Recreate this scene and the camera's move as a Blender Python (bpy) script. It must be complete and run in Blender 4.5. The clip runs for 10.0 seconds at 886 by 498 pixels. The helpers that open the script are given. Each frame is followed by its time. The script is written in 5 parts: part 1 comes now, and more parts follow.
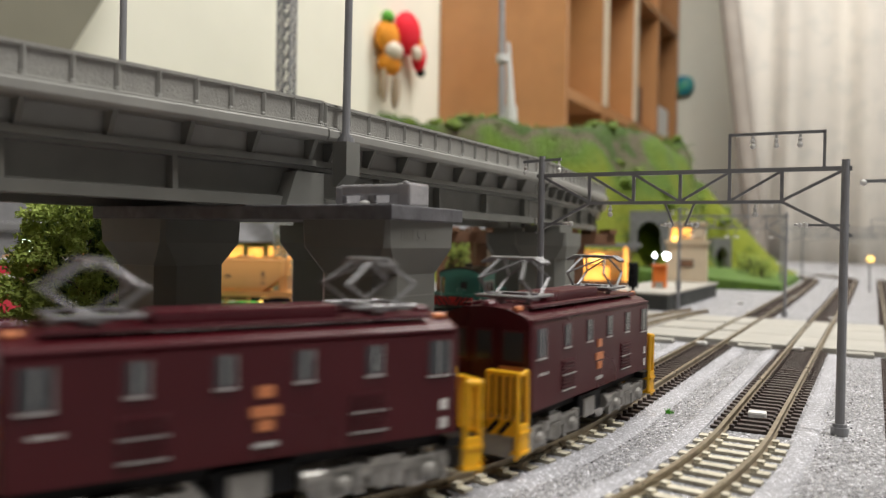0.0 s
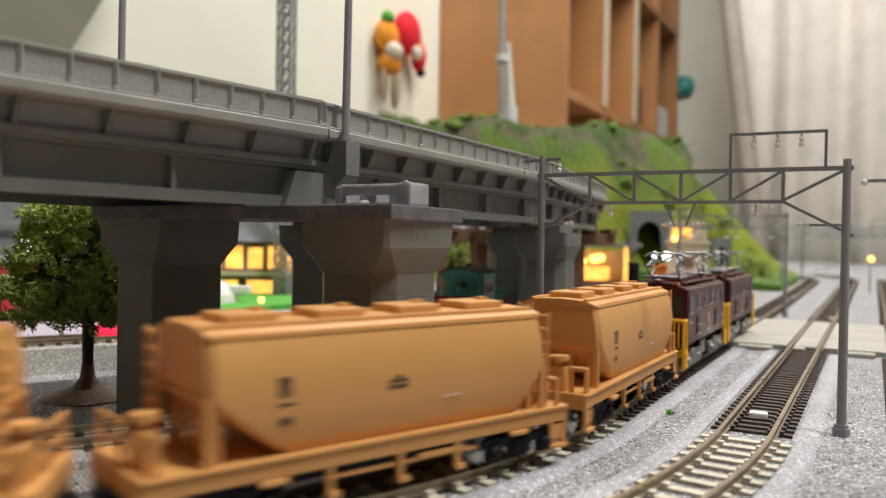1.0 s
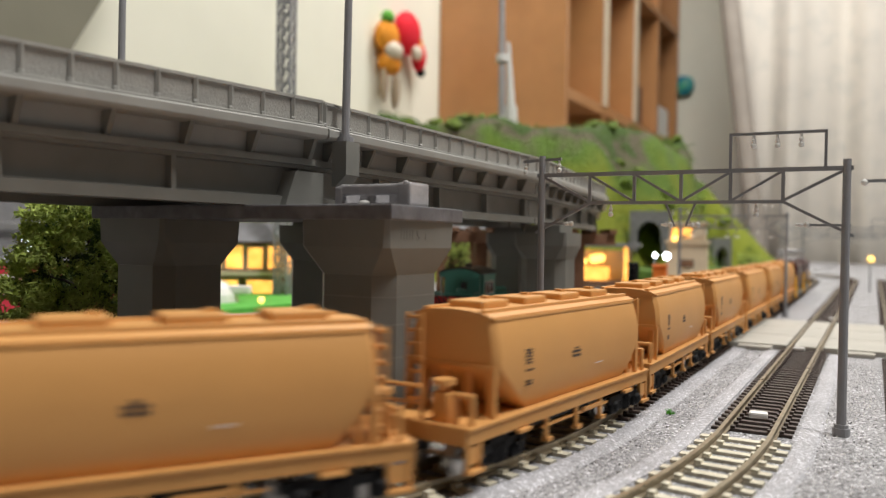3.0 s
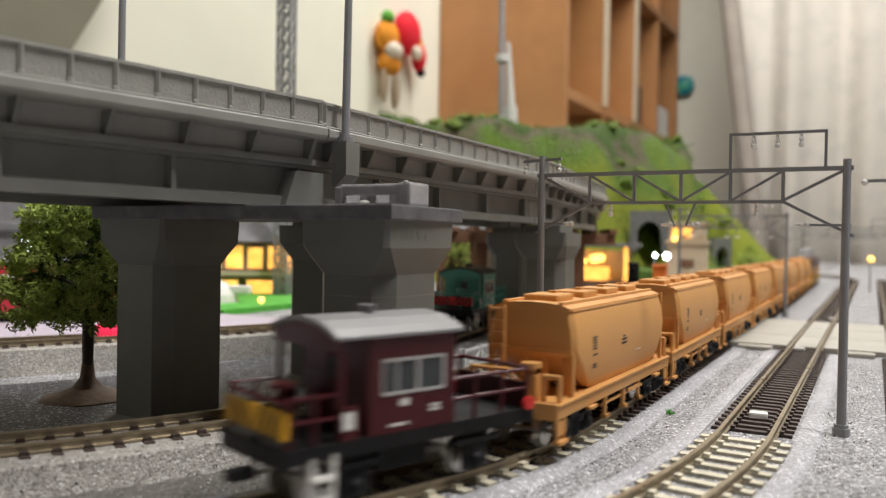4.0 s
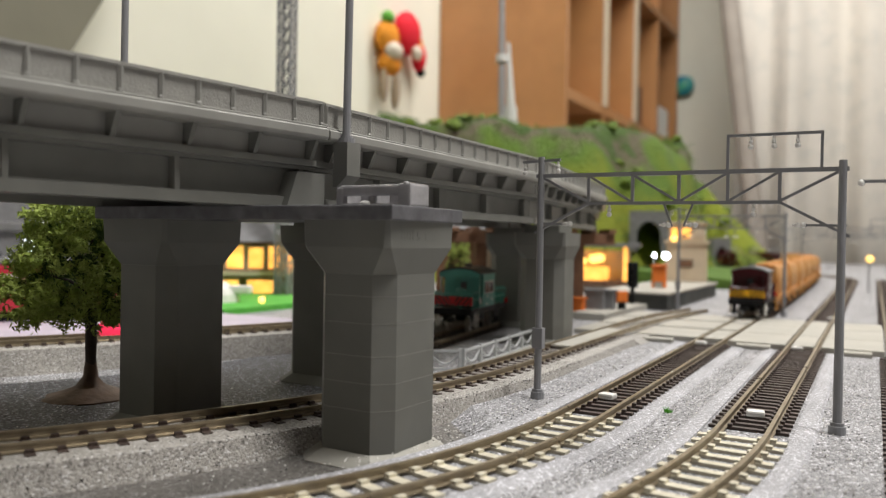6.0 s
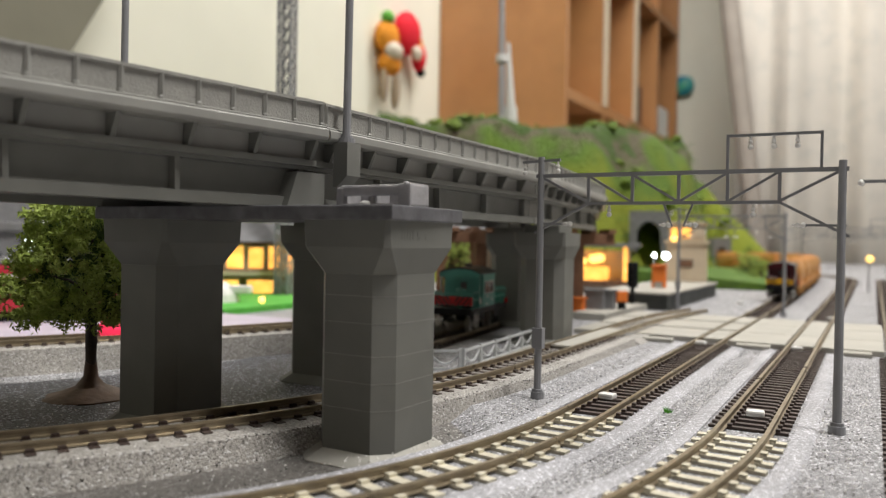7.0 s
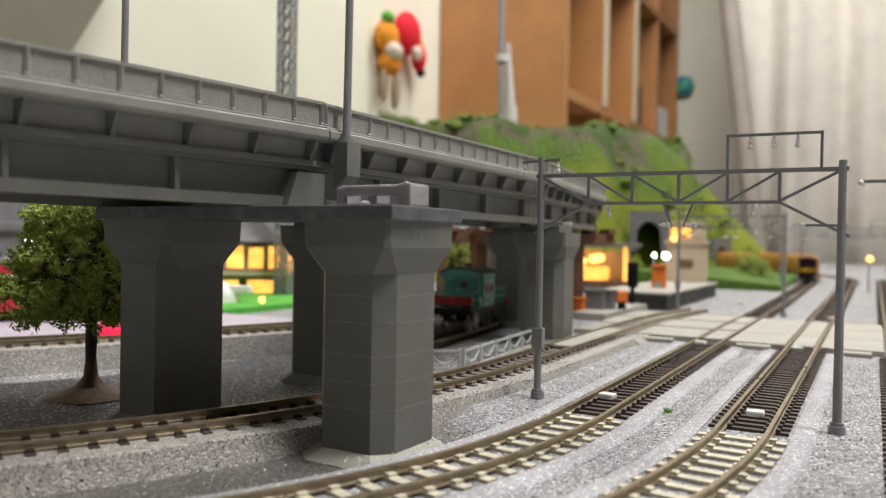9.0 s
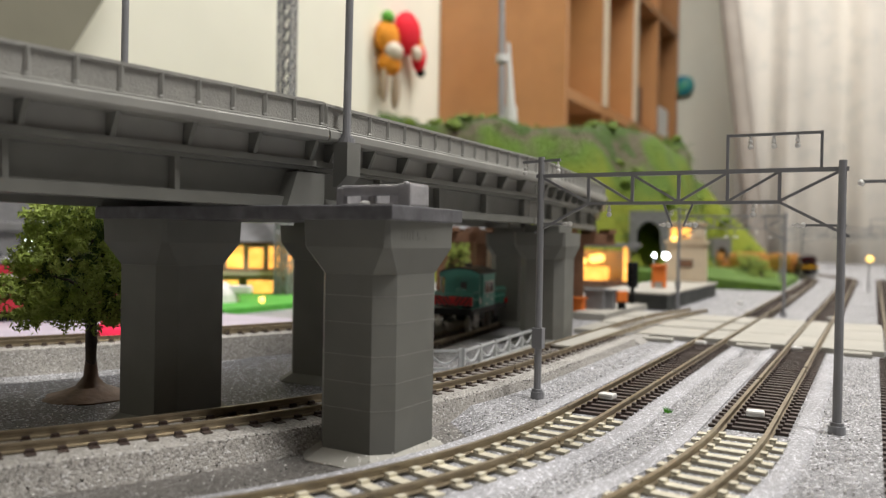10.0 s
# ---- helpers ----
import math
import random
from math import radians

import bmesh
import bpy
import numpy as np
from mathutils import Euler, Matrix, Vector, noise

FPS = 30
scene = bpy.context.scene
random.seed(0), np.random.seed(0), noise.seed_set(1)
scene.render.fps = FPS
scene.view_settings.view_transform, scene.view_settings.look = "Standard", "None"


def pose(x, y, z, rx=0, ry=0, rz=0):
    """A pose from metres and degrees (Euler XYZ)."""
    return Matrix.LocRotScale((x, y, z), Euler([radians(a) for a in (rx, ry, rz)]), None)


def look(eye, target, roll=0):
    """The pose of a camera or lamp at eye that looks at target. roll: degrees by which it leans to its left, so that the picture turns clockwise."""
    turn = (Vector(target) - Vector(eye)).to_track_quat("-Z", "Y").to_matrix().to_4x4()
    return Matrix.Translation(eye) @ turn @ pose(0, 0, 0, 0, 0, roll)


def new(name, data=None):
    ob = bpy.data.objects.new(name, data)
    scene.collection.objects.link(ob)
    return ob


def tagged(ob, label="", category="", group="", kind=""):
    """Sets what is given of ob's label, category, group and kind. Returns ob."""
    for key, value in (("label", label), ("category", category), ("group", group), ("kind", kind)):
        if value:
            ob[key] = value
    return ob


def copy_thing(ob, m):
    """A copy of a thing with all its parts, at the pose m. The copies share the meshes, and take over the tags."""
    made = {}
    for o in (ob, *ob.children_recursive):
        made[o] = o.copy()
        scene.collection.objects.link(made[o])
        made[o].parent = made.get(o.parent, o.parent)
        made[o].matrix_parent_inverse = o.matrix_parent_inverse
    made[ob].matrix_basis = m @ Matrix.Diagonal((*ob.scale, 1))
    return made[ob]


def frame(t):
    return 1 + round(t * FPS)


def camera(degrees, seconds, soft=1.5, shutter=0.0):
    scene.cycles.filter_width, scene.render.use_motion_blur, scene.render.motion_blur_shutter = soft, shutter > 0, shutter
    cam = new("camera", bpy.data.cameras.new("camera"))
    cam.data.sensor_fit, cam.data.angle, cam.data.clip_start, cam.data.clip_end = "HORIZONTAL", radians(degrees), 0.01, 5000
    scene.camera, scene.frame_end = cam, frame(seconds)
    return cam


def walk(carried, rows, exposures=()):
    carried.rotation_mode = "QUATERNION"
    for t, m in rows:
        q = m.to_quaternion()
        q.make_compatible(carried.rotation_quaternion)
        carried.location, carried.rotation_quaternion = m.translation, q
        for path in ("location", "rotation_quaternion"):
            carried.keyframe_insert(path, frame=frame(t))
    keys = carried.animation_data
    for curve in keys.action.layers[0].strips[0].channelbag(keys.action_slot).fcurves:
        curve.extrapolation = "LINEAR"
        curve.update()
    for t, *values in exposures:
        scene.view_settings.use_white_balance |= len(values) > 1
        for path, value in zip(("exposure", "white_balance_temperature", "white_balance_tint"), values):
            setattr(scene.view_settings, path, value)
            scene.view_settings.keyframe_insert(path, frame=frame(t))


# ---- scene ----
cam = camera(58.5, 10.0, soft=1.25, shutter=0.3)
MM = 0.001
cam.data.dof.use_dof = True
cam.data.dof.focus_distance = 0.180
cam.data.dof.aperture_fstop = 20.0


def eye_row(t, forward):
    """The camera rests on the table; focusing carries it forward by that many mm."""
    e = Vector((0, forward, 39.5 - forward * 0.012)) * MM
    return (t, look(e, e + Vector((0, math.cos(0.012), -math.sin(0.012))), 1.0))


PATH = [eye_row(0.0, 1.2), eye_row(0.5, 1.8), eye_row(2.0, 1.8), eye_row(4.0, 1.8), eye_row(4.5, 1.1),
        eye_row(5.0, 0.6), eye_row(5.5, 0.3), eye_row(7.0, 0.0), eye_row(10.0, 0.0)]
walk(cam, PATH, exposures=[(0.0, -0.26), (10.0, -0.26)])

# ---- light: a room at night or on a dull day under ceiling panels ----
world = bpy.data.worlds.new("room_air")
scene.world = world
world.use_nodes = True
world.node_tree.nodes["Background"].inputs[0].default_value = (0.9, 0.92, 1.0, 1)
world.node_tree.nodes["Background"].inputs[1].default_value = 0.002

TRACK_TURN = 28.6                       # heading of the straights, from +y towards +x
ALONG = Vector((math.sin(radians(TRACK_TURN)), math.cos(radians(TRACK_TURN)), 0))
ACROSS = Vector((ALONG.y, -ALONG.x, 0))
TANGENT = Vector((33, 177, 0))          # where track A leaves its curve


def at(across, along, z=0.0):
    """A place in mm from the offsets across and along the straights."""
    return TANGENT + ACROSS * across + ALONG * along + Vector((0, 0, z))


def ceiling_lamp(name, across, along, sx, sy, watts):
    data = bpy.data.lights.new(name, "AREA")
    data.shape, data.size, data.size_y, data.energy, data.color = "RECTANGLE", sx, sy, watts, (1.0, 0.965, 0.92)
    ob = new(name, data)
    ob.matrix_basis = Matrix.Translation(at(across, along, 1560) * MM) @ pose(0, 0, 0, 0, 0, -TRACK_TURN)
    return tagged(ob, "white ceiling light panel of the room", "ceiling light")


ceiling_lamp("ceiling_light", 640, 40, 0.9, 0.3, 41)
ceiling_lamp("ceiling_light", -170, 1250, 0.9, 0.3, 31)

# ---- materials ----
def material(name, colour, rough=0.5, metal=0.0, grain=None, vary=0.0, bump=0.0, bump_size=1.0, stain=None, per_object=0.0, emit=0.0, spec=0.5):
    """grain: size in mm of the colour variation; stain: (colour, size in mm, amount); bump in mm."""
    m = bpy.data.materials.new(name)
    m.use_nodes = True
    nt = m.node_tree
    nodes, links = nt.nodes, nt.links
    b = nodes["Principled BSDF"]
    b.inputs["Roughness"].default_value, b.inputs["Metallic"].default_value = rough, metal
    b.inputs["Specular IOR Level"].default_value = spec
    coord = nodes.new("ShaderNodeTexCoord")
    rgb = nodes.new("ShaderNodeRGB")
    rgb.outputs[0].default_value = (*colour, 1)
    out = rgb.outputs[0]

    def tex(size, detail=4.0):
        n = nodes.new("ShaderNodeTexNoise")
        n.inputs["Scale"].default_value, n.inputs["Detail"].default_value = 1000.0 / size, detail
        links.new(coord.outputs["Object"], n.inputs["Vector"])
        return n.outputs["Fac"]

    def ramp(src, lo, hi, a, c):
        n = nodes.new("ShaderNodeMapRange")
        n.inputs["From Min"].default_value, n.inputs["From Max"].default_value = lo, hi
        n.inputs["To Min"].default_value, n.inputs["To Max"].default_value = a, c
        links.new(src, n.inputs["Value"])
        return n.outputs["Result"]

    if grain:
        hsv = nodes.new("ShaderNodeHueSaturation")
        links.new(out, hsv.inputs["Color"])
        links.new(ramp(tex(grain), 0.3, 0.7, 1 - vary, 1 + vary), hsv.inputs["Value"])
        out = hsv.outputs["Color"]
        links.new(ramp(tex(grain * 3), 0.3, 0.7, max(rough - 0.12, 0.03), min(rough + 0.12, 1)), b.inputs["Roughness"])
    if per_object:
        info = nodes.new("ShaderNodeObjectInfo")
        hsv = nodes.new("ShaderNodeHueSaturation")
        links.new(out, hsv.inputs["Color"])
        links.new(ramp(info.outputs["Random"], 0, 1, 1 - per_object, 1 + per_object), hsv.inputs["Value"])
        out = hsv.outputs["Color"]
    if stain:
        mix = nodes.new("ShaderNodeMix")
        mix.data_type = "RGBA"
        links.new(out, mix.inputs["A"])
        mix.inputs["B"].default_value = (*stain[0], 1)
        links.new(ramp(tex(stain[1]), 0.48, 0.68, 0, stain[2]), mix.inputs["Factor"])
        out = mix.outputs["Result"]
    links.new(out, b.inputs["Base Color"])
    if bump:
        n = nodes.new("ShaderNodeBump")
        n.inputs["Strength"].default_value, n.inputs["Distance"].default_value = 1.0, bump * MM
        links.new(tex(bump_size, 3.0), n.inputs["Height"])
        links.new(n.outputs["Normal"], b.inputs["Normal"])
    if emit:
        links.new(out, b.inputs["Emission Color"])
        b.inputs["Emission Strength"].default_value = emit
    return m


def gravel(name, base, dark, bright, size, bump):
    """Fine loose grains of mixed grey, with a few bright and black ones."""
    m = bpy.data.materials.new(name)
    m.use_nodes = True
    nodes, links = m.node_tree.nodes, m.node_tree.links
    b = nodes["Principled BSDF"]
    b.inputs["Roughness"].default_value = 0.55
    coord = nodes.new("ShaderNodeTexCoord")
    cells = nodes.new("ShaderNodeTexVoronoi")
    cells.inputs["Scale"].default_value = 1000.0 / size
    links.new(coord.outputs["Object"], cells.inputs["Vector"])
    tone = nodes.new("ShaderNodeValToRGB")
    e = tone.color_ramp.elements
    e[0].position, e[0].color = 0.0, (*dark, 1)
    e[1].position, e[1].color = 1.0, (*bright, 1)
    for p, c in ((0.10, dark), (0.16, tuple(v * 0.8 for v in base)), (0.6, base), (0.86, tuple(v * 1.2 for v in base)), (0.93, bright)):
        n = e.new(p)
        n.color = (*c, 1)
    sep = nodes.new("ShaderNodeSeparateColor")
    links.new(cells.outputs["Color"], sep.inputs["Color"])
    links.new(sep.outputs["Red"], tone.inputs["Fac"])
    patch = nodes.new("ShaderNodeTexNoise")
    patch.inputs["Scale"].default_value, patch.inputs["Detail"].default_value = 45.0, 5.0
    links.new(coord.outputs["Object"], patch.inputs["Vector"])
    rng = nodes.new("ShaderNodeMapRange")
    for k, v in zip(("From Min", "From Max", "To Min", "To Max"), (0.3, 0.7, 0.82, 1.14)):
        rng.inputs[k].default_value = v
    links.new(patch.outputs["Fac"], rng.inputs["Value"])
    hsv = nodes.new("ShaderNodeHueSaturation")
    links.new(tone.outputs["Color"], hsv.inputs["Color"])
    links.new(rng.outputs["Result"], hsv.inputs["Value"])
    links.new(hsv.outputs["Color"], b.inputs["Base Color"])
    n = nodes.new("ShaderNodeBump")
    n.inputs["Strength"].default_value, n.inputs["Distance"].default_value = 1.0, bump * MM
    links.new(cells.outputs["Distance"], n.inputs["Height"])
    n.invert = True
    links.new(n.outputs["Normal"], b.inputs["Normal"])
    return m


M_GROUND = gravel("light_grey_gravel", (0.345, 0.345, 0.362), (0.06, 0.055, 0.05), (0.9, 0.9, 0.95), 0.42, 0.36)
M_BED = gravel("pale_ballast", (0.40, 0.38, 0.35), (0.22, 0.205, 0.19), (0.62, 0.61, 0.6), 0.36, 0.14)
M_POWDER = gravel("white_fine_ballast", (0.43, 0.43, 0.46), (0.30, 0.30, 0.31), (0.85, 0.85, 0.9), 0.35, 0.2)
# M_DARKG: sand colour lowered to carry the viaduct deck's shade
M_DARKG = gravel("shade_dark_sand", (0.085, 0.086, 0.098), (0.03, 0.03, 0.035), (0.40, 0.42, 0.48), 0.5, 0.4)
M_STRIP = gravel("brownish_grey_sand", (0.15, 0.14, 0.128), (0.07, 0.066, 0.06), (0.32, 0.31, 0.30), 0.4, 0.25)
M_RAIL = material("nickel_rail", (0.33, 0.275, 0.19), 0.36, 0.6, 3.0, 0.14, 0.01, 1.0, ((0.22, 0.17, 0.12), 9, 0.5))
M_CREAM = material("cream_sleeper", (0.62, 0.58, 0.46), 0.55, 0, 1.2, 0.12, 0.03, 0.5, ((0.30, 0.26, 0.2), 7, 0.35), 0.08)
M_BROWN = material("dark_brown_sleeper", (0.055, 0.036, 0.03), 0.5, 0, 0.8, 0.25, 0.03, 0.4, ((0.16, 0.13, 0.11), 6, 0.4), 0.2)
M_CONC = material("grey_moulded_plastic", (0.205, 0.207, 0.19), 0.48, 0, 7.0, 0.08, 0.012, 0.35, ((0.15, 0.152, 0.14), 22, 0.5), spec=0.3)
M_CONC_ROUGH = material("grey_rough_panel", (0.35, 0.345, 0.32), 0.55, 0, 3.0, 0.06, 0.2, 0.5, spec=0.3)
M_DECK = material("light_grey_deck_plastic", (0.33, 0.328, 0.305), 0.45, 0, 7.0, 0.07, 0.012, 0.35, ((0.25, 0.25, 0.235), 22, 0.4), spec=0.35)
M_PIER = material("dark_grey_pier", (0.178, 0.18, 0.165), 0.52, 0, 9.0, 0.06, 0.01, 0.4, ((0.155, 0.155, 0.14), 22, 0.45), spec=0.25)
M_PALE = material("unpainted_grey_foot", (0.42, 0.41, 0.37), 0.5, 0, 4.0, 0.06)
M_PLATE = material("glued_grey_card", (0.115, 0.115, 0.125), 0.6, 0, 2.0, 0.14, 0.05, 0.8, ((0.26, 0.26, 0.275), 7, 0.5))
M_POLE = material("grey_painted_pole", (0.28, 0.285, 0.30), 0.42, 0.0, 4.0, 0.06, 0.006, 0.4)
M_WHITE = material("white_plastic", (0.8, 0.79, 0.76), 0.4, 0, 2.0, 0.04)
M_WALL = material("cream_wallpaper", (0.80, 0.79, 0.68), 0.75, 0, 120, 0.03, 0.15, 3.0)
# M_FARWALL and M_CEIL: invented dark finishes that keep bounced light low
M_FARWALL = material("dark_unseen_wall", (0.12, 0.095, 0.075), 0.8, 0, 150, 0.04)
M_CURTAIN = material("beige_patterned_curtain", (0.66, 0.62, 0.56), 0.85, 0, 90, 0.03, 0.3, 1.5, ((0.50, 0.50, 0.47), 40, 0.45))
M_OAK = material("orange_brown_board", (0.46, 0.22, 0.085), 0.45, 0, 60, 0.08, 0.02, 4.0, ((0.40, 0.18, 0.065), 90, 0.4))
M_CEIL = material("dark_unseen_ceiling", (0.14, 0.13, 0.12), 0.85, 0, 100, 0.03)
M_FLOOR = material("wood_floor", (0.12, 0.075, 0.045), 0.5, 0, 80, 0.12)


# ---- mesh helpers (all in mm) ----
def finish(bm, smooth=False):
    me = bpy.data.meshes.new("mesh")
    bmesh.ops.recalc_face_normals(bm, faces=bm.faces)
    bmesh.ops.scale(bm, vec=(MM, MM, MM), verts=bm.verts)
    bm.to_mesh(me)
    bm.free()
    if smooth:
        me.polygons.foreach_set("use_smooth", [True] * len(me.polygons))
        me.set_sharp_from_angle(angle=radians(38))
    return me


def part(name, bm, mat, parent=None, label="", smooth=False):
    me = finish(bm, smooth) if isinstance(bm, bmesh.types.BMesh) else bm
    ob = new(name, me)
    if mat and not me.materials:
        me.materials.append(mat)
    ob.parent = parent
    return tagged(ob, label)


def thing(name, m, label, category, group="", kind=""):
    ob = new(name)
    ob.matrix_basis = m
    ob.empty_display_size = 0.01
    return tagged(ob, label, category, group, kind)


def mpose(x, y, z=0.0, turn=0.0):
    """Pose in mm; turn: heading from +y towards +x, in degrees (local y points along it)."""
    return pose(x * MM, y * MM, z * MM, 0, 0, -turn)


def box(bm, x0, x1, y0, y1, z0, z1, bevel=0.0):
    vs = [bm.verts.new(v) for v in ((x0, y0, z0), (x1, y0, z0), (x1, y1, z0), (x0, y1, z0), (x0, y0, z1), (x1, y0, z1), (x1, y1, z1), (x0, y1, z1))]
    fs = [bm.faces.new([vs[i] for i in f]) for f in ((3, 2, 1, 0), (4, 5, 6, 7), (0, 1, 5, 4), (1, 2, 6, 5), (2, 3, 7, 6), (3, 0, 4, 7))]
    if bevel:
        edges = list({e for f in fs for e in f.edges})
        bmesh.ops.bevel(bm, geom=edges, offset=bevel, segments=2, affect="EDGES", profile=0.6)
    return bm


def boxed(*a, **k):
    return box(bmesh.new(), *a, **k)


def bar(bm, a, b, r, n=8, r2=None):
    """A round bar from a to b."""
    a, b = Vector(a), Vector(b)
    d = b - a
    m = Matrix.Translation((a + b) / 2) @ d.to_track_quat("Z", "Y").to_matrix().to_4x4()
    bmesh.ops.create_cone(bm, cap_ends=True, segments=n, radius1=r, radius2=r if r2 is None else r2, depth=d.length, matrix=m)
    return bm


def beam(bm, a, b, w, h):
    """A square bar from a to b, w wide, h high."""
    a, b = Vector(a), Vector(b)
    d = b - a
    m = Matrix.Translation((a + b) / 2) @ d.to_track_quat("Y", "Z").to_matrix().to_4x4() @ Matrix.Diagonal((w, d.length, h, 1))
    bmesh.ops.create_cube(bm, size=1, matrix=m)
    return bm


def ball(bm, c, r, sx=1, sy=1, sz=1, u=12, v=8):
    bmesh.ops.create_uvsphere(bm, u_segments=u, v_segments=v, radius=r, matrix=Matrix.Translation(c) @ Matrix.Diagonal((sx, sy, sz, 1)))
    return bm


def loft(bm, loops, close=True, caps=True):
    """Skin rings of equal length."""
    rings = [[bm.verts.new(p) for p in ring] for ring in loops]
    n = len(rings[0])
    for a, b in zip(rings, rings[1:]):
        for i in range(n if close else n - 1):
            j = (i + 1) % n
            bm.faces.new((a[i], a[j], b[j], b[i]))
    if caps and close:
        bm.faces.new(rings[0][::-1])
        bm.faces.new(rings[-1])
    return bm


class Line:
    """A way in the plan: pieces of (length, radius), radius 0 straight, > 0 turning left; s counts from the origin."""

    def __init__(self, x, y, turn, ahead, behind=()):
        self.o, self.turn, self.ahead, self.behind = (x, y), radians(turn), ahead, behind

    def __call__(self, s):
        (x, y), h = self.o, self.turn
        sign = 1 if s >= 0 else -1
        left = abs(s)
        for length, r in (self.ahead if s >= 0 else self.behind):
            d = min(left, length)
            if r == 0:
                x, y = x + sign * d * math.sin(h), y + sign * d * math.cos(h)
            else:
                cx, cy = x - r * math.cos(h), y + r * math.sin(h)
                h -= sign * d / r
                x, y = cx + r * math.cos(h), cy - r * math.sin(h)
            left -= d
            if left <= 0:
                break
        return x, y, h

    def place(self, s, off=0.0, z=0.0):
        x, y, h = self(s)
        return Vector((x + off * math.cos(h), y - off * math.sin(h), z))


def sweep(bm, line, s0, s1, step, profile, close=True):
    """profile: (offset to the side, height) points carried along the line."""
    n = max(1, int(math.ceil((s1 - s0) / step)))
    return loft(bm, [[line.place(s0 + (s1 - s0) * i / n, o, z) for o, z in profile] for i in range(n + 1)], close)


TRACK_A = Line(33, 177, TRACK_TURN, ((260, 0), (540, 26000), (1500, 249)), ((27, 249), (973, 170)))
TRACK_B = Line(*at(33, 0).xy, TRACK_TURN, ((835, 0), (1200, 282)), ((700, 282),))
TRACK_E = Line(*at(66, 0).xy, TRACK_TURN, ((1100, 0),), ((300, 0),))
TRACK_C = Line(*at(-37.5, 44).xy, TRACK_TURN, ((130, 0), (200, -500)), ((600, 257),))
TRACK_D = Line(-105, 262, 54, ((300, 600),), ((250, 600),))
RAIL_TOP = 2.2

# ---- room and table ----
def setting(name, bm, mat, label, category, smooth=False):
    return tagged(part(name, bm, mat, None, label, smooth), category=category, kind="structure")


def slab(a0, a1, l0, l1, z0, z1):
    """A box aligned with the straights, from offsets across and along."""
    bm = boxed(a0, a1, l0, l1, z0, z1)
    bmesh.ops.transform(bm, matrix=Matrix.Translation(TANGENT) @ pose(0, 0, 0, 0, 0, -TRACK_TURN), verts=bm.verts)
    return bm


WALL_L = -811        # the left wall's face, across
LOW = -2.8           # the bare baseboard under the viaduct lies lower than the ballasted yard
setting("ground", slab(WALL_L + 4, 720, -560, 1960, -30, LOW), M_GROUND, "light grey gravelled baseboard of the model railway", "ground")
# floor, ceiling, east and south walls are unseen, kept dark against bounce
setting("floor", slab(WALL_L - 100, 2400, -1900, 3700, -860, -820), M_FLOOR, "brown wooden room floor", "floor")
setting("ceiling", slab(WALL_L - 100, 2400, -1900, 3700, 1600, 1640), M_CEIL, "unseen room ceiling, dark to limit bounced light", "ceiling")
setting("wall_west", slab(WALL_L - 100, WALL_L, -1900, 3700, -820, 1600), M_WALL, "cream papered room wall", "wall")
setting("wall_north", slab(WALL_L, 2300, 2450, 2550, -820, 1600), M_WALL, "cream papered far room wall", "wall")
setting("wall_east", slab(2300, 2400, -1900, 3700, -820, 1600), M_FARWALL, "unseen room wall, dark to limit bounced light", "wall")
setting("wall_south", slab(WALL_L, 2300, -1900, -1800, -820, 1600), M_FARWALL, "unseen room wall behind the table, dark to limit bounced light", "wall")


# the ballasted yard: its edge follows track A, and widens to meet the next bed
def yard_edge(s):
    k = min(1.0, max(0.0, (s + 34) / 44))
    return -9.4 - 23 * k * k * (3 - 2 * k)


rings = []
for i in range(168):
    s = -330 + i * 10 if i < 24 else (-90 + (i - 24) * 3 if i < 60 else 18 + (i - 60) * 10)
    slope = 2.6 + 0.055 * max(0.0, -9.4 - yard_edge(s)) * max(0.0, yard_edge(s) + 32.4)
    rings.append([TRACK_A.place(s, o, z) for o, z in ((yard_edge(s) - slope, LOW - 0.3), (yard_edge(s), -0.05), (330, 0), (330, LOW - 0.3))])
setting("yard", loft(bmesh.new(), rings), M_GROUND, "light grey gravelled yard under the tracks", "ground")
setting("yard_side", slab(-72, -20, 24, 1900, LOW - 0.3, -0.03), M_GROUND, "light grey gravel beside the yard", "ground")
setting("town_ground", slab(WALL_L + 6, -72.4, 60, 1900, LOW - 0.3, -0.03), M_GROUND, "light grey gravel under the model town", "ground")


# ---- tracks ----
def rail_profile(side):
    c = side * 4.8
    return [(c - 0.75, 0.5), (c + 0.75, 0.5), (c + 0.75, 0.75), (c + 0.28, 0.95), (c + 0.28, 1.6), (c + 0.42, 1.75), (c + 0.42, RAIL_TOP),
            (c - 0.42, RAIL_TOP), (c - 0.42, 1.75), (c - 0.28, 1.6), (c - 0.28, 0.95), (c - 0.75, 0.75)]


def sleeper_mesh(mat, half_w, length, top, chair):
    bm = boxed(-length / 2, length / 2, -half_w, half_w, 0, top)
    for side in (-1, 1):
        for k in (-1, 1):
            c = side * 4.8 + k * 1.15
            box(bm, c - chair, c + chair, -half_w * 0.8, half_w * 0.8, top, top + 0.55)
    me = finish(bm)
    me.materials.append(mat)
    return me


ME_CREAM = sleeper_mesh(M_CREAM, 1.05, 17.0, 0.6, 0.62)
ME_BROWN = sleeper_mesh(M_BROWN, 0.85, 16.0, 0.6, 0.45)


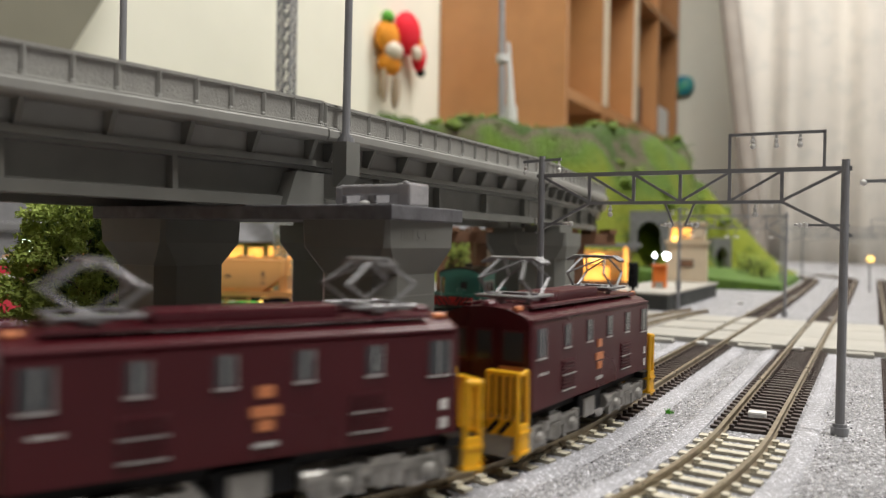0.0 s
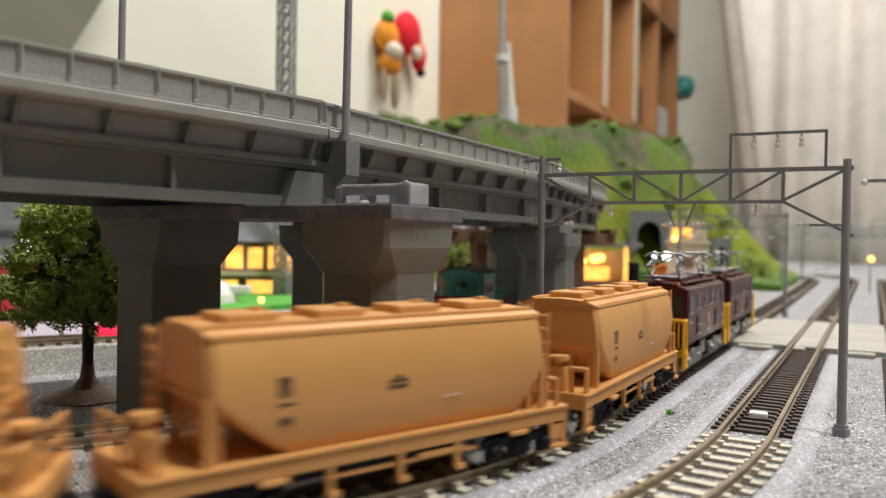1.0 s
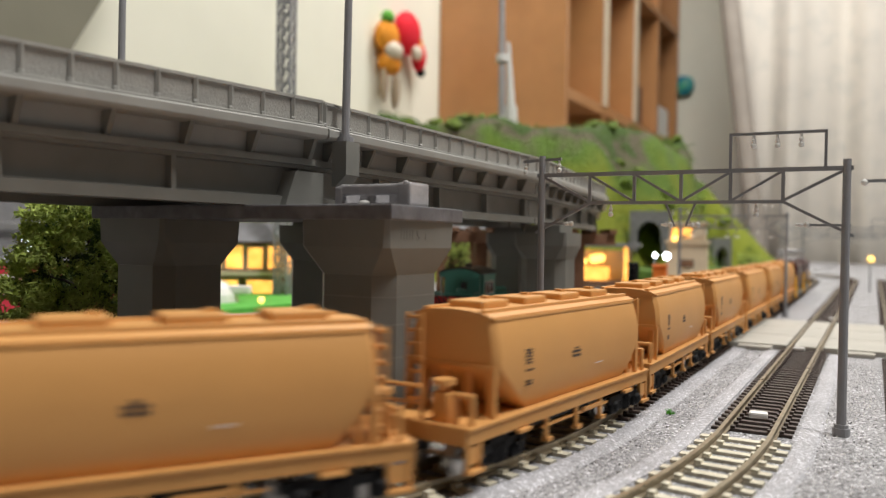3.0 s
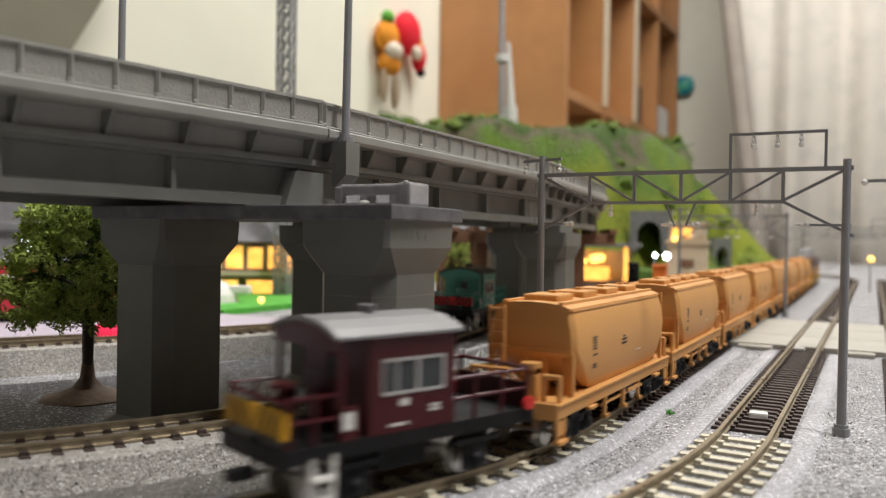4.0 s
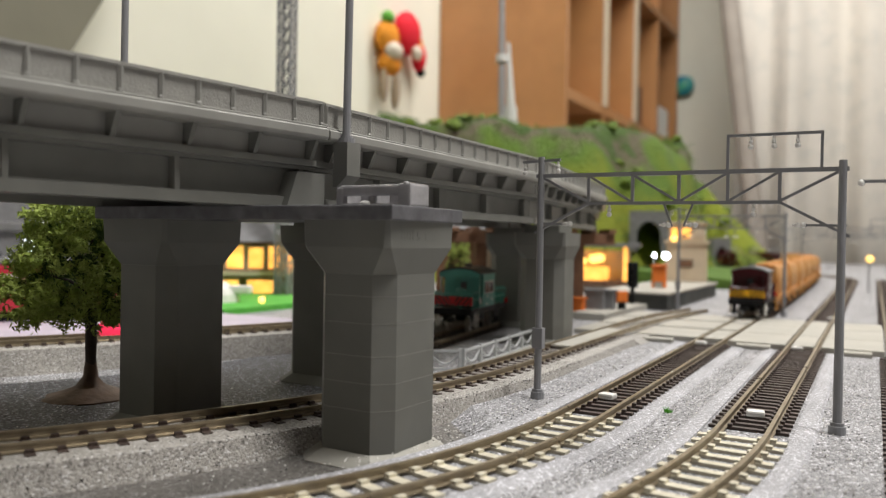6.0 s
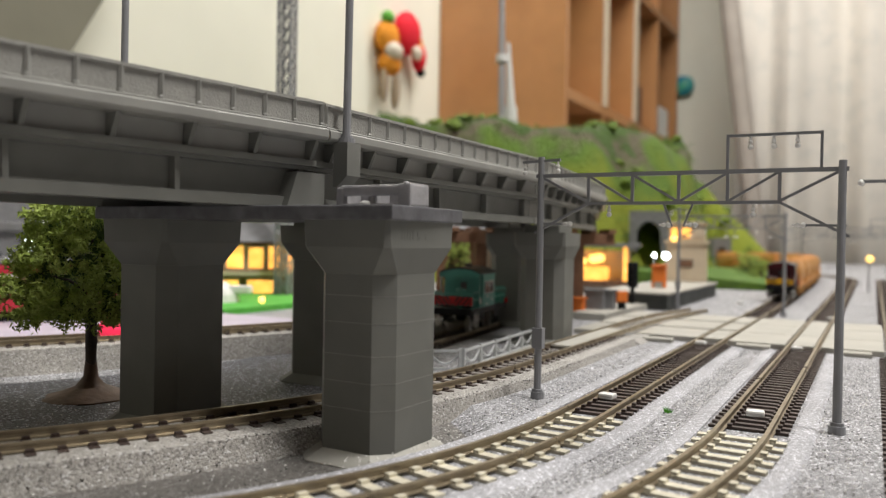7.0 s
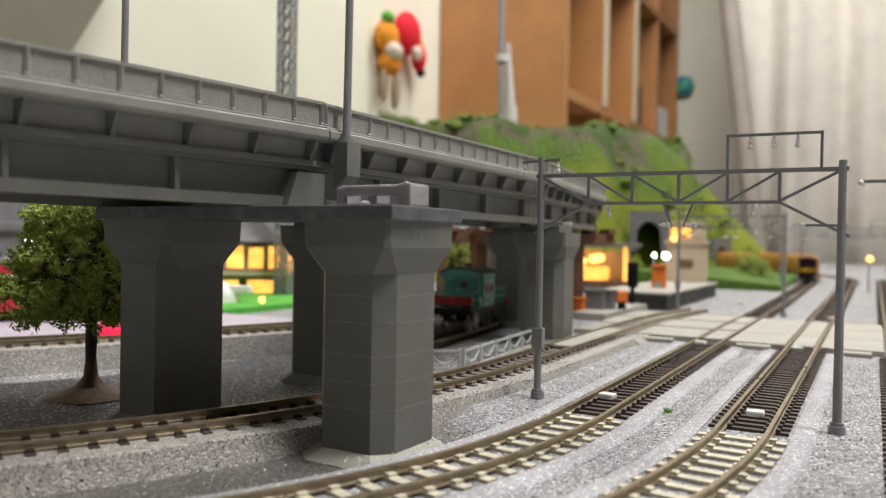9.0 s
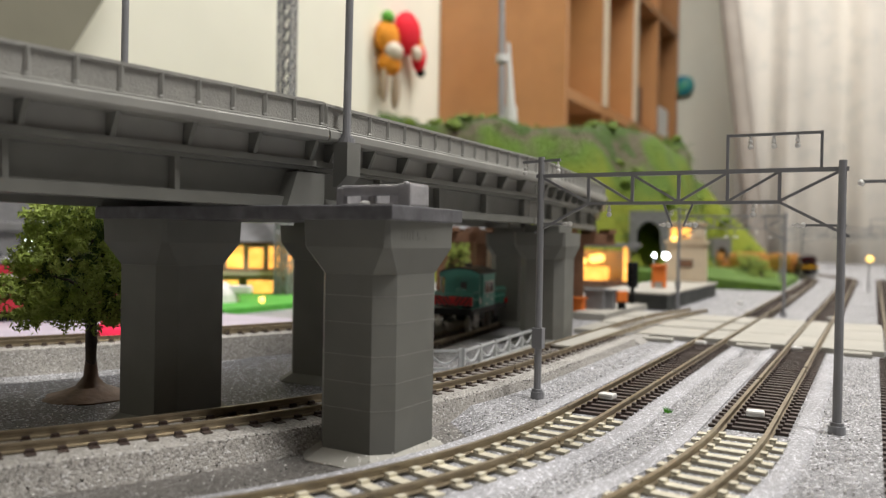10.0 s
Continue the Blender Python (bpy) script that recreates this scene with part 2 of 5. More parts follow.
def track(name, line, label, spans, z=0.0):
    """spans: (from, to, step, sleeper mesh or None)."""
    root = thing(name, mpose(0, 0, z), label, "railway track", "", "structure")
    s0, s1 = min(a[0] for a in spans), max(a[1] for a in spans)
    for side in (-1, 1):
        part("rail", sweep(bmesh.new(), line, s0, s1, 6, rail_profile(side)), M_RAIL, root, "worn nickel rail")
    for a, b, step, me in spans:
        if me is None:
            continue
        for i in range(int((b - a) / step)):
            x, y, h = line(a + (i + 0.5) * step)
            ob = part("sleeper", me, None, root)
            ob.matrix_basis = mpose(x, y, random.uniform(-0.06, 0.05), math.degrees(h) + random.uniform(-0.8, 0.8))
    return root


track("track_a", TRACK_A, "single railway track with cream curve sleepers and dark brown straight sleepers",
      [(-330, 2, 5.6, ME_CREAM), (2, 155, 4.4, ME_BROWN), (155, 262, 5, None), (262, 1000, 4.6, ME_BROWN)])
track("track_b", TRACK_B, "railway track with cream curve sleepers and dark brown straight sleepers",
      [(-330, 5, 5.6, ME_CREAM), (5, 155, 4.4, ME_BROWN), (155, 262, 5, None), (262, 1000, 4.6, ME_BROWN)])
track("track_c", TRACK_C, "railway track on a raised pale ballast bed under the viaduct",
      [(-330, 90, 4.8, ME_BROWN), (90, 230, 5, None)], 2.2)
track("track_d", TRACK_D, "curved railway track on a raised ballast bed", [(-200, 260, 4.8, ME_BROWN)], 4.5)
track("track_e", TRACK_E, "straight railway track with dark brown sleepers beside a pole",
      [(-160, 150, 4.4, ME_BROWN), (150, 262, 5, None), (262, 900, 4.6, ME_BROWN)])

# pale shoulders along tracks A and B, with an uneven edge
for line, s0 in ((TRACK_A, -100), (TRACK_B, -110)):
    for side in (-1, 1):
        setting("ballast_shoulder", sweep(bmesh.new(), line, s0, 148, 3, [(side * 8.7, -0.3), (side * 13.6, -0.3), (side * 12.4, 0.35), (side * 10.6, 0.55), (side * 8.9, 0.4)]), M_POWDER, "whitish fine ballast shoulder along a track", "ballast")

# ballast beds under tracks C and D, with a sand strip before and behind
setting("ballast_bed", sweep(bmesh.new(), TRACK_C, -340, 90, 8, [(-15.5, -3.6), (14.8, -3.6), (14.2, -2.6), (12.5, 2.3), (12, 2.55), (-11, 2.55)]), M_BED, "raised pale grey ballast bed of a track", "ballast bed")
setting("ballast_bed", sweep(bmesh.new(), TRACK_D, -205, 262, 8, [(-15, -3.6), (15, -3.6), (12.4, 4.6), (12, 4.85), (-12, 4.85)]), M_BED, "raised whitish ballast bed with a dark foot", "ballast bed")
setting("sand_strip", sweep(bmesh.new(), TRACK_C, -340, -40, 8, [(14, -3.6), (38, -3.6), (38, -2.5), (14, -2.5)]), M_STRIP, "brownish grey sand strip between two tracks", "ground")
# this sheet holds the deck's shade in its dark colour
setting("sand_bed", sweep(bmesh.new(), TRACK_C, -340, 40, 8, [(-95, -3.6), (-14, -3.6), (-14, -2.5), (-95, -2.5)]), M_DARKG, "grey sand ground under the viaduct, darkened for the deck's shade", "ground")


# ---- viaduct ----
DECK_W = 56.0
DECKS = (Line(-25.4, 163.8, 38.2, ((2, 0),), ((130, 0),)), Line(-25.0, 166.2, 29.2, ((130, 0),), ((1, 0),)),
         Line(36.2, 276.2, 20.5, ((130, 0),), ((1, 0),)), Line(80.4, 393.5, 11.0, ((130, 0),), ((1, 0),)))


def viaduct_span(line, s0, s1, lift):
    """One straight deck unit: the line runs along the near parapet's outer face; inward offsets are negative."""
    root = thing("viaduct_span", mpose(0, 0, lift), "grey moulded concrete-look viaduct deck unit with parapets and plate girders", "viaduct span", "viaduct deck units")
    for near in (True, False):
        def o(v):
            return -v if near else -DECK_W + v
        part("parapet", sweep(bmesh.new(), line, s0, s1, 130, [(o(0.75), 62.0), (o(0.75), 66.9), (o(0.2), 67.0), (o(0.2), 67.6), (o(1.7), 67.6), (o(1.7), 62.0)]), M_CONC_ROUGH, root, "rough grey parapet panel")
        # plate girder: upper flange, recessed web, lower flange
        part("upper_flange", sweep(bmesh.new(), line, s0, s1, 130, [(o(2.6), 54.3), (o(2.6), 55.6), (o(9.0), 55.6), (o(9.0), 53.6), (o(4.6), 53.6), (o(4.6), 54.3)]), M_CONC, root)
        part("girder", sweep(bmesh.new(), line, s0, s1, 130, [(o(4.4), 45.6), (o(4.4), 47.7), (o(6.6), 48.0), (o(6.6), 53.58), (o(8.5), 53.58), (o(8.5), 45.6)]), M_CONC, root)
        if not near:
            continue
        part("cornice_bead", sweep(bmesh.new(), line, s0, s1, 130, [(-0.7, 62.1), (0.25, 62.1), (0.35, 62.4), (0.1, 62.6), (-0.7, 62.6)]), M_DECK, root)
        for s in [s1 - 0.5 - 7.42 * i for i in range(17)] if s0 < 0 else [s0 + 0.5] + [s0 + 9.0 + 7.6 * i for i in range(16)]:
            p, q = line.place(s, -0.5, 62.1), line.place(s, -0.5, 67.2)
            bm = beam(bmesh.new(), p, q, 0.7, 0.7)
            ball(bm, p + Vector((0, 0, 0.75)), 0.62, u=8, v=5)
            part("post", bm, M_DECK, root)
        for i in range(8):
            s = s1 - 1.2 - i * 14.6 if s0 < 0 else s0 + 5.2 + i * 14.75
            part("bracket", loft(bmesh.new(), [[line.place(s + d, o(v), z) for v, z in ((0.9, 59.7), (4.4, 59.7), (4.4, 55.5), (2.9, 55.5))] for d in (-0.45, 0.45)]), M_CONC, root)
        for i in range(4):
            s = s1 - 2.2 - i * 29.4 if s0 < 0 else s0 + 28 + i * 29.4
            part("stiffener", loft(bmesh.new(), [[line.place(s + d, o(v), z) for v, z in ((4.6, 47.6), (4.8, 53.7), (6.9, 53.7), (6.9, 47.6))] for d in (-0.5, 0.5)]), M_CONC, root)
    w = DECK_W
    part("deck", sweep(bmesh.new(), line, s0, s1, 130, [(1.0, 60.0), (1.15, 60.3), (1.15, 61.7), (0.8, 62.05), (-w - 0.1, 62.1), (-w - 1.1, 61.5), (-w - 1.1, 59.6), (-w + 4.2, 59.6), (-w + 4.4, 54.6), (-4.4, 54.6), (-4.2, 59.6), (0.6, 59.6)]), M_DECK, root)
    return root


viaduct_span(DECKS[0], -122.7, 0.9, 0)
viaduct_span(DECKS[1], 0.2, 124, 0.06)
viaduct_span(DECKS[2], 0.2, 124, 0)
viaduct_span(DECKS[3], 0.2, 124, 0.06)


# ---- piers ----
def ring(hx, hy, cx, cy, z):
    return [Vector(p) for p in ((-hx + cx, -hy, z), (hx - cx, -hy, z), (hx, -hy + cy, z), (hx, hy - cy, z), (hx - cx, hy, z), (-hx + cx, hy, z), (-hx, hy - cy, z), (-hx, -hy + cy, z))]


def pier(x, y, turn, top, label, base=LOW, foot=None, pad=False):
    root = thing("pier", mpose(x, y, base, turn), label, "viaduct pier", "viaduct piers")
    top -= base
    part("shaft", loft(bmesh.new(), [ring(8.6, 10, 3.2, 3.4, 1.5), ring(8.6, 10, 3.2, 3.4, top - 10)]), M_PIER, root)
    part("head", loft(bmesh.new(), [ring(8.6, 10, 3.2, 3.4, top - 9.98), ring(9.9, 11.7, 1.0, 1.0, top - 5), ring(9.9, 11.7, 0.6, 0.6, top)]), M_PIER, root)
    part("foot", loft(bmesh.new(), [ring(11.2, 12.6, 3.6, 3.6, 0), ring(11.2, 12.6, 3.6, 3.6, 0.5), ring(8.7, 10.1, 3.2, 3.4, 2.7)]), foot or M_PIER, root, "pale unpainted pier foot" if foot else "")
    if pad:
        part("bearing_pad", loft(bmesh.new(), [ring(7, 9, 0.4, 0.4, top), ring(7, 9, 0.4, 0.4, top + 2.78)]), M_PIER, root)
    for z in () if not foot else (top - 14, top - 19, top - 25, top - 30, top - 35):
        part("joint", loft(bmesh.new(), [ring(8.63, 10.03, 3.2, 3.4, z), ring(8.63, 10.03, 3.2, 3.4, z + 0.07)]), M_DECK, root)
    return root


pier(-12.3, 155.0, 30.5, 42.8, "grey octagonal viaduct pier on a pale foot beside a track", LOW, M_PALE)
pier(-61.5, 181, 28.6, 42.8, "dark grey octagonal viaduct pier under the deck beside a tree")
pier(-33.6, 236, 28.6, 42.8, "dark grey octagonal viaduct pier behind a curved track", pad=True)
pier(40.6, 306, 24, 42.8, "dark grey octagonal viaduct pier beside a catenary pole", 0, pad=True)
pier(32.8, 372, 20, 42.8, "dark grey octagonal viaduct pier under the far deck", 0, pad=True)

# cross plate over the first two piers
cp = thing("cross_plate", mpose(-35, 168, 42.8, TRACK_TURN), "grey glued card cross plate lying on two piers", "plate")
part("board", boxed(-41, 37, -13.5, 13.5, 0, 2.72, bevel=0.3), M_PLATE, cp)


# ---- catenary portals ----
def portal(across0, across1, along, label):
    w = across1 - across0
    p = at(across0, along)
    root = thing("catenary_portal", mpose(p.x, p.y, 0, TRACK_TURN), label, "catenary portal", "catenary portals")
    for x, top in ((0, 58), (w, 55.2)):
        bm = bar(bmesh.new(), (x, 0, 0), (x, 0, 1.6), 1.75, 14)
        bar(bm, (x, 0, 1.6), (x, 0, 2.3), 1.4, 14)
        part("pole_foot", bm, M_POLE, root)
        part("pole", bar(bmesh.new(), (x, 0, 2.2), (x, 0, top), 0.95, 12, 0.8), M_POLE, root)
    x0, x1 = w * 0.183, w * 0.819
    part("upper_chord", beam(bmesh.new(), (-1.2, 0, 53.4), (w + 1.2, 0, 53.4), 0.9, 0.9), M_POLE, root)
    part("lower_chord", beam(bmesh.new(), (x0, 0, 46.8), (x1, 0, 46.8), 0.8, 0.7), M_POLE, root)
    xs = [x0 + (x1 - x0) * i / 4 for i in range(5)]
    for x in xs:
        part("upright", beam(bmesh.new(), (x, 0, 46.8), (x, 0, 53.4), 0.7, 0.7), M_POLE, root)
    for i in range(4):
        a, b = ((xs[i], 53.2), (xs[i + 1], 47)) if i < 2 else ((xs[i], 47), (xs[i + 1], 53.2))
        part("diagonal", beam(bmesh.new(), (a[0], 0, a[1]), (b[0], 0, b[1]), 0.55, 0.55), M_POLE, root)
    for a, b in (((0.5, 53), (x0, 47)), ((x0, 46.8), (-1.5, 39.8)), ((w - 0.5, 53), (x1, 47)), ((x1, 46.8), (w + 1.5, 39.8))):
        part("strut", beam(bmesh.new(), (a[0], 0, a[1]), (b[0], 0, b[1]), 0.6, 0.6), M_POLE, root)

    def insulator(x, z, lying=False):
        d = Vector((1, 0, 0)) if lying else Vector((0, 0, -1))
        c = Vector((x, 0, z))
        bm = bar(bmesh.new(), c, c + d * 2.6, 0.28)
        ball(bm, c + d * 1.1, 0.5, u=10, v=7)
        ball(bm, c + d * 2.2, 0.62, u=10, v=7)
        part("insulator", bm, M_WHITE, root, "white glossy insulator")

    part("cross_arm", beam(bmesh.new(), (-5, 0, 56.8), (5, 0, 57.2), 0.6, 0.6), M_POLE, root)
    insulator(-4.4, 56.5), insulator(4.4, 56.8)
    # feeder frame above the beam
    fx0, fx1 = w * 0.658, w * 0.94
    for x in (fx0, fx1):
        part("frame_post", beam(bmesh.new(), (x, 0, 53.4), (x, 0, 61.0), 0.6, 0.6), M_POLE, root)
    part("frame_bar", beam(bmesh.new(), (fx0 - 0.3, 0, 61.0), (fx1 + 0.3, 0, 61.0), 0.6, 0.6), M_POLE, root)
    for k in (0.25, 0.5, 0.75):
        insulator(fx0 + (fx1 - fx0) * k, 60.7)
    insulator(w * 0.26, 46.4), insulator(w * 0.74, 46.4)
    # droppers with registration insulators
    for x, side in ((w * 0.475, -1), (w * 0.525, 1)):
        part("dropper", beam(bmesh.new(), (x + side * 1.6, 0, 46.6), (x - side * 0.4, 0, 41.6), 0.45, 0.45), M_POLE, root)
    insulator(w * 0.475 - 2.6, 41.9, True), insulator(w * 0.525, 41.9, True)
    for x0, x1, xi in ((-1.0, 6.0, 5.6), (w + 1.0, w - 7.5, w - 9.6)):
        part("steady_arm", beam(bmesh.new(), (x0, 0, 42.0), (x1, 0, 42.0), 0.5, 0.5), M_POLE, root)
        insulator(xi, 42.0, True)
    part("pole_clamp", boxed(-1.4, 1.4, -1.1, 1.1, 12, 17, bevel=0.2), M_POLE, root)
    for ob in root.children:
        for v in ob.data.vertices:
            v.co.z *= 1.045
    return root


portal(-18, 49.6, 15, "grey plastic catenary portal with truss beam over two tracks")
portal(-46, 12, 307, "grey catenary portal far over the tracks")


# ---- rolling stock (local y points ahead, z = 0 on the rail) ----
M_MAROON = material("maroon_paint", (0.062, 0.007, 0.011), 0.29, 0, 12, 0.08, 0.004, 0.6, spec=0.32)
M_MAROON_ROOF = material("maroon_roof", (0.075, 0.012, 0.018), 0.34, 0, 8, 0.1, spec=0.4)
M_ORANGE = material("ochre_orange_plastic", (0.66, 0.335, 0.105), 0.5, 0, 14, 0.05, 0.004, 0.5, ((0.58, 0.28, 0.085), 30, 0.4))
M_YELLOW = material("yellow_step_paint", (0.88, 0.46, 0.008), 0.42, 0, 5, 0.06)
M_BLACK = material("black_underframe", (0.010, 0.010, 0.011), 0.5, 0, 3, 0.2, spec=0.2)
M_BOGIE = material("weathered_grey_bogie", (0.29, 0.28, 0.26), 0.45, 0.25, 2.0, 0.25, 0.03, 0.8, ((0.45, 0.43, 0.4), 5, 0.5))
M_STEEL = material("bright_wheel_steel", (0.5, 0.48, 0.45), 0.3, 0.9, 3, 0.1)
M_PANTO = material("silver_grey_wire", (0.27, 0.27, 0.275), 0.4, 0.5, 3, 0.1)
M_PANE = material("dark_window_glass", (0.045, 0.05, 0.055), 0.12, 0, 20, 0.05, spec=0.3)
M_FRAME = material("silver_window_frame", (0.55, 0.54, 0.53), 0.35, 0.3, 3, 0.05)
M_PLATE_OR = material("orange_number_plate", (0.62, 0.22, 0.09), 0.4, 0, 3, 0.05)
M_PRINT = material("dark_printing", (0.05, 0.04, 0.035), 0.6, 0, 2, 0.1)
M_PRINT_W = material("white_printing", (0.75, 0.74, 0.72), 0.6, 0, 2, 0.1)
M_ROOFGREY = material("pale_grey_roof", (0.19, 0.19, 0.195), 0.5, 0, 10, 0.06)
M_TEAL = material("teal_green_paint", (0.085, 0.33, 0.27), 0.42, 0, 10, 0.06)
M_ROOFDARK = material("dark_brown_roof", (0.06, 0.05, 0.045), 0.5, 0, 10, 0.08)
M_RED = material("red_lamp_lens", (0.6, 0.03, 0.03), 0.25)


def printed(mat, parent, x, y, z, wy, hz, side=1, n=1):
    """Small unreadable writing on a side wall as plain bars."""
    bm = bmesh.new()
    for i in range(n):
        box(bm, x - 0.02, x + 0.05, y - wy / 2, y + wy / 2, z - i * hz * 1.7, z - i * hz * 1.7 + hz)
    return part("lettering", bm, mat, parent)


def wheel_mesh(r):
    bm = bar(bmesh.new(), (-4.9, 0, 0), (-4.0, 0, 0), r, 20)
    bar(bm, (4.0, 0, 0), (4.9, 0, 0), r, 20)
    bar(bm, (-4.1, 0, 0), (-3.5, 0, 0), r + 0.5, 20)
    bar(bm, (3.5, 0, 0), (4.1, 0, 0), r + 0.5, 20)
    bar(bm, (-6.6, 0, 0), (6.6, 0, 0), 0.5, 8)
    me = finish(bm)
    me.materials.append(M_STEEL)
    return me


ME_WHEEL = wheel_mesh(2.8)
ME_WHEEL_L = wheel_mesh(3.4)


def bogie(parent, y, base, mat, heavy=False):
    bm = bmesh.new()
    r = 3.4 if heavy else 2.8
    for side in (-1, 1):
        x = side * 7.2
        x0, x1 = sorted((x, x + side * 1.1))
        box(bm, x0, x1, -base / 2 - 2.6, base / 2 + 2.6, r + 0.5, r + 2.1, bevel=0.25)
        box(bm, x0, x1, -2.6, 2.6, r - 1.2, r + 3.0, bevel=0.3)
        for k in (-1, 1):
            c = k * base / 2
            box(bm, x0, x1 + 0.0, c - 1.7, c + 1.7, r - 1.6, r + 2.2, bevel=0.3)
            ball(bm, (x + side * 1.2, c, r), 1.25, sx=0.8, u=10, v=6)
            if heavy:
                box(bm, x0, x1, c - 3.4, c - 2.2, r - 1.9, r + 1.6, bevel=0.2)
                box(bm, x0, x1, c + 2.2, c + 3.4, r - 1.9, r + 1.6, bevel=0.2)
                bar(bm, (x + side * 0.7, c + 2.4, r - 0.6), (x + side * 0.7, c + 2.4, r + 2.4), 0.75, 10)
        for k in (-0.9, 0.9):
            bar(bm, (x + side * 1.0, k, r - 1.4), (x + side * 1.0, k, r + 1.4), 0.6, 8)
    box(bm, -7.2, 7.2, -1.6, 1.6, r + 0.4, r + 2.4)
    bmesh.ops.translate(bm, verts=bm.verts, vec=(0, y, 0))
    ob = part("bogie", bm, mat, parent)
    for k in (-1, 1):
        w = part("wheelset", ME_WHEEL_L if heavy else ME_WHEEL, None, ob)
        w.location = Vector((0, y + k * base / 2, r)) * MM
    return ob


def rail_frame(bm, pts, r):
    for a, b in zip(pts, pts[1:]):
        bar(bm, a, b, r, 6)
        ball(bm, b, r, u=6, v=4)
    return bm


def loco(m):
    root = thing("electric_locomotive", m, "maroon boxcab electric locomotive with yellow end steps and raised pantographs", "locomotive", "double-headed locomotives")
    hl, hw, z0, z1 = 30.2, 9.0, 8.6, 24.3
    # body shell with rounded roof shoulders
    prof = [(-hw, z0), (-hw, z1 - 1.2), (-hw + 0.35, z1 - 0.3), (-hw + 1.2, z1 + 0.3), (-4.5, z1 + 1.4), (0, z1 + 1.75), (4.5, z1 + 1.4), (hw - 1.2, z1 + 0.3), (hw - 0.35, z1 - 0.3), (hw, z1 - 1.2), (hw, z0)]
    bm = loft(bmesh.new(), [[Vector((x * k, y, z)) for x, z in prof] for y, k in ((-hl, 0.96), (-hl + 0.7, 1.0), (hl - 0.7, 1.0), (hl, 0.96))])
    part("body", bm, M_MAROON, root)
    for x in (-1, 1):
        part("rain_strip", boxed(*sorted((x * 8.5, x * 9.15)), -hl + 0.5, hl - 0.5, z1 - 0.55, z1 - 0.2), M_MAROON_ROOF, root)
    # roof monitor and walkways
    part("roof_monitor", boxed(-3.4, 3.4, -13, 13, z1 + 1.2, z1 + 3.4, bevel=0.5), M_MAROON_ROOF, root)
    for x in (-6.2, 6.2):
        part("walkway", boxed(x - 0.8, x + 0.8, -26, 26, z1 + 1.3, z1 + 1.75), M_MAROON_ROOF, root)
    for x, y in ((-3, 20), (3, 20), (-3, -20), (3, -20), (0, 24), (0, -24)):
        bm = bar(bmesh.new(), (x, y, z1 + 1.0), (x, y, z1 + 2.6), 0.55, 8)
        ball(bm, (x, y, z1 + 2.7), 0.7, u=8, v=6)
        part("insulator", bm, M_PANTO, root, "pale roof insulator")
    for y in (-hl + 1.6, hl - 1.6):
        part("roof_lamp", ball(bmesh.new(), (0, y, z1 + 1.7), 1.5, sz=0.7), M_MAROON_ROOF, root)
        part("horn", bar(bmesh.new(), (5.4, y - 1, z1 + 1.3), (5.4, y + 1, z1 + 1.3), 0.6), M_PLATE_OR, root)
    # pantographs
    for y0 in (-19.5, 19.5):
        bm = bmesh.new()
        rail_frame(bm, [(-5.2, y0 - 5, z1 + 3.0), (5.2, y0 - 5, z1 + 3.0), (5.2, y0 + 5, z1 + 3.0), (-5.2, y0 + 5, z1 + 3.0), (-5.2, y0 - 5, z1 + 3.0)], 0.32)
        box(bm, -4.5, 4.5, y0 - 1.2, y0 + 1.2, z1 + 2.2, z1 + 3.0)
        p = part("pantograph", bm, M_PANTO, root, "silver grey diamond pantograph")
        for k in (-1, 1):
            for x in (-1, 1):
                part("arm", rail_frame(bmesh.new(), [(x * 4.6, y0 + k * 1.4, z1 + 3.2), (x * 4.2, y0 + k * 5.6, z1 + 6.2), (x * 2.6, y0 + k * 1.0, z1 + 9.6)], 0.26), M_PANTO, p)
            part("arm", rail_frame(bmesh.new(), [(-4.2, y0 + k * 5.6, z1 + 6.2), (2.6, y0 + k * 1.0, z1 + 9.6)], 0.2), M_PANTO, p)
            part("shoe", rail_frame(bmesh.new(), [(-6.2, y0 + k * 1.0, z1 + 8.9), (-4.6, y0 + k * 1.0, z1 + 9.8), (4.6, y0 + k * 1.0, z1 + 9.8), (6.2, y0 + k * 1.0, z1 + 8.9)], 0.34), M_PANTO, p)
    # side windows, louvres and plates
    for side in (-1, 1):
        for y in (-26.6, -15.8, -5.3, 5.3, 15.8, 26.6):
            cab = abs(y) > 20
            w, h, zc = (1.75, 2.4, 20.0) if cab else (1.25, 1.95, 20.4)
            f = part("window", boxed(*sorted((side * 8.7, side * 9.1)), y - w - 0.3, y + w + 0.3, zc - h - 0.25, zc + h + 0.25), M_MAROON_ROOF, root)
            part("pane", boxed(*sorted((side * 8.8, side * 9.16)), y - w, y + w, zc - h, zc + h), M_PANE, f)
            part("sill", boxed(*sorted((side * 9, side * 9.3)), y - w - 0.2, y + w + 0.3, zc - h - 0.45, zc - h - 0.22), M_FRAME, f)
            part("rim", boxed(*sorted((side * 8.9, side * 9.2)), y + w, y + w + 0.14, zc - h, zc + h), M_FRAME, f)
            part("sash", boxed(*sorted((side * 8.9, side * 9.2)), y - 0.12, y + 0.12, zc - h, zc + h), M_FRAME, f)
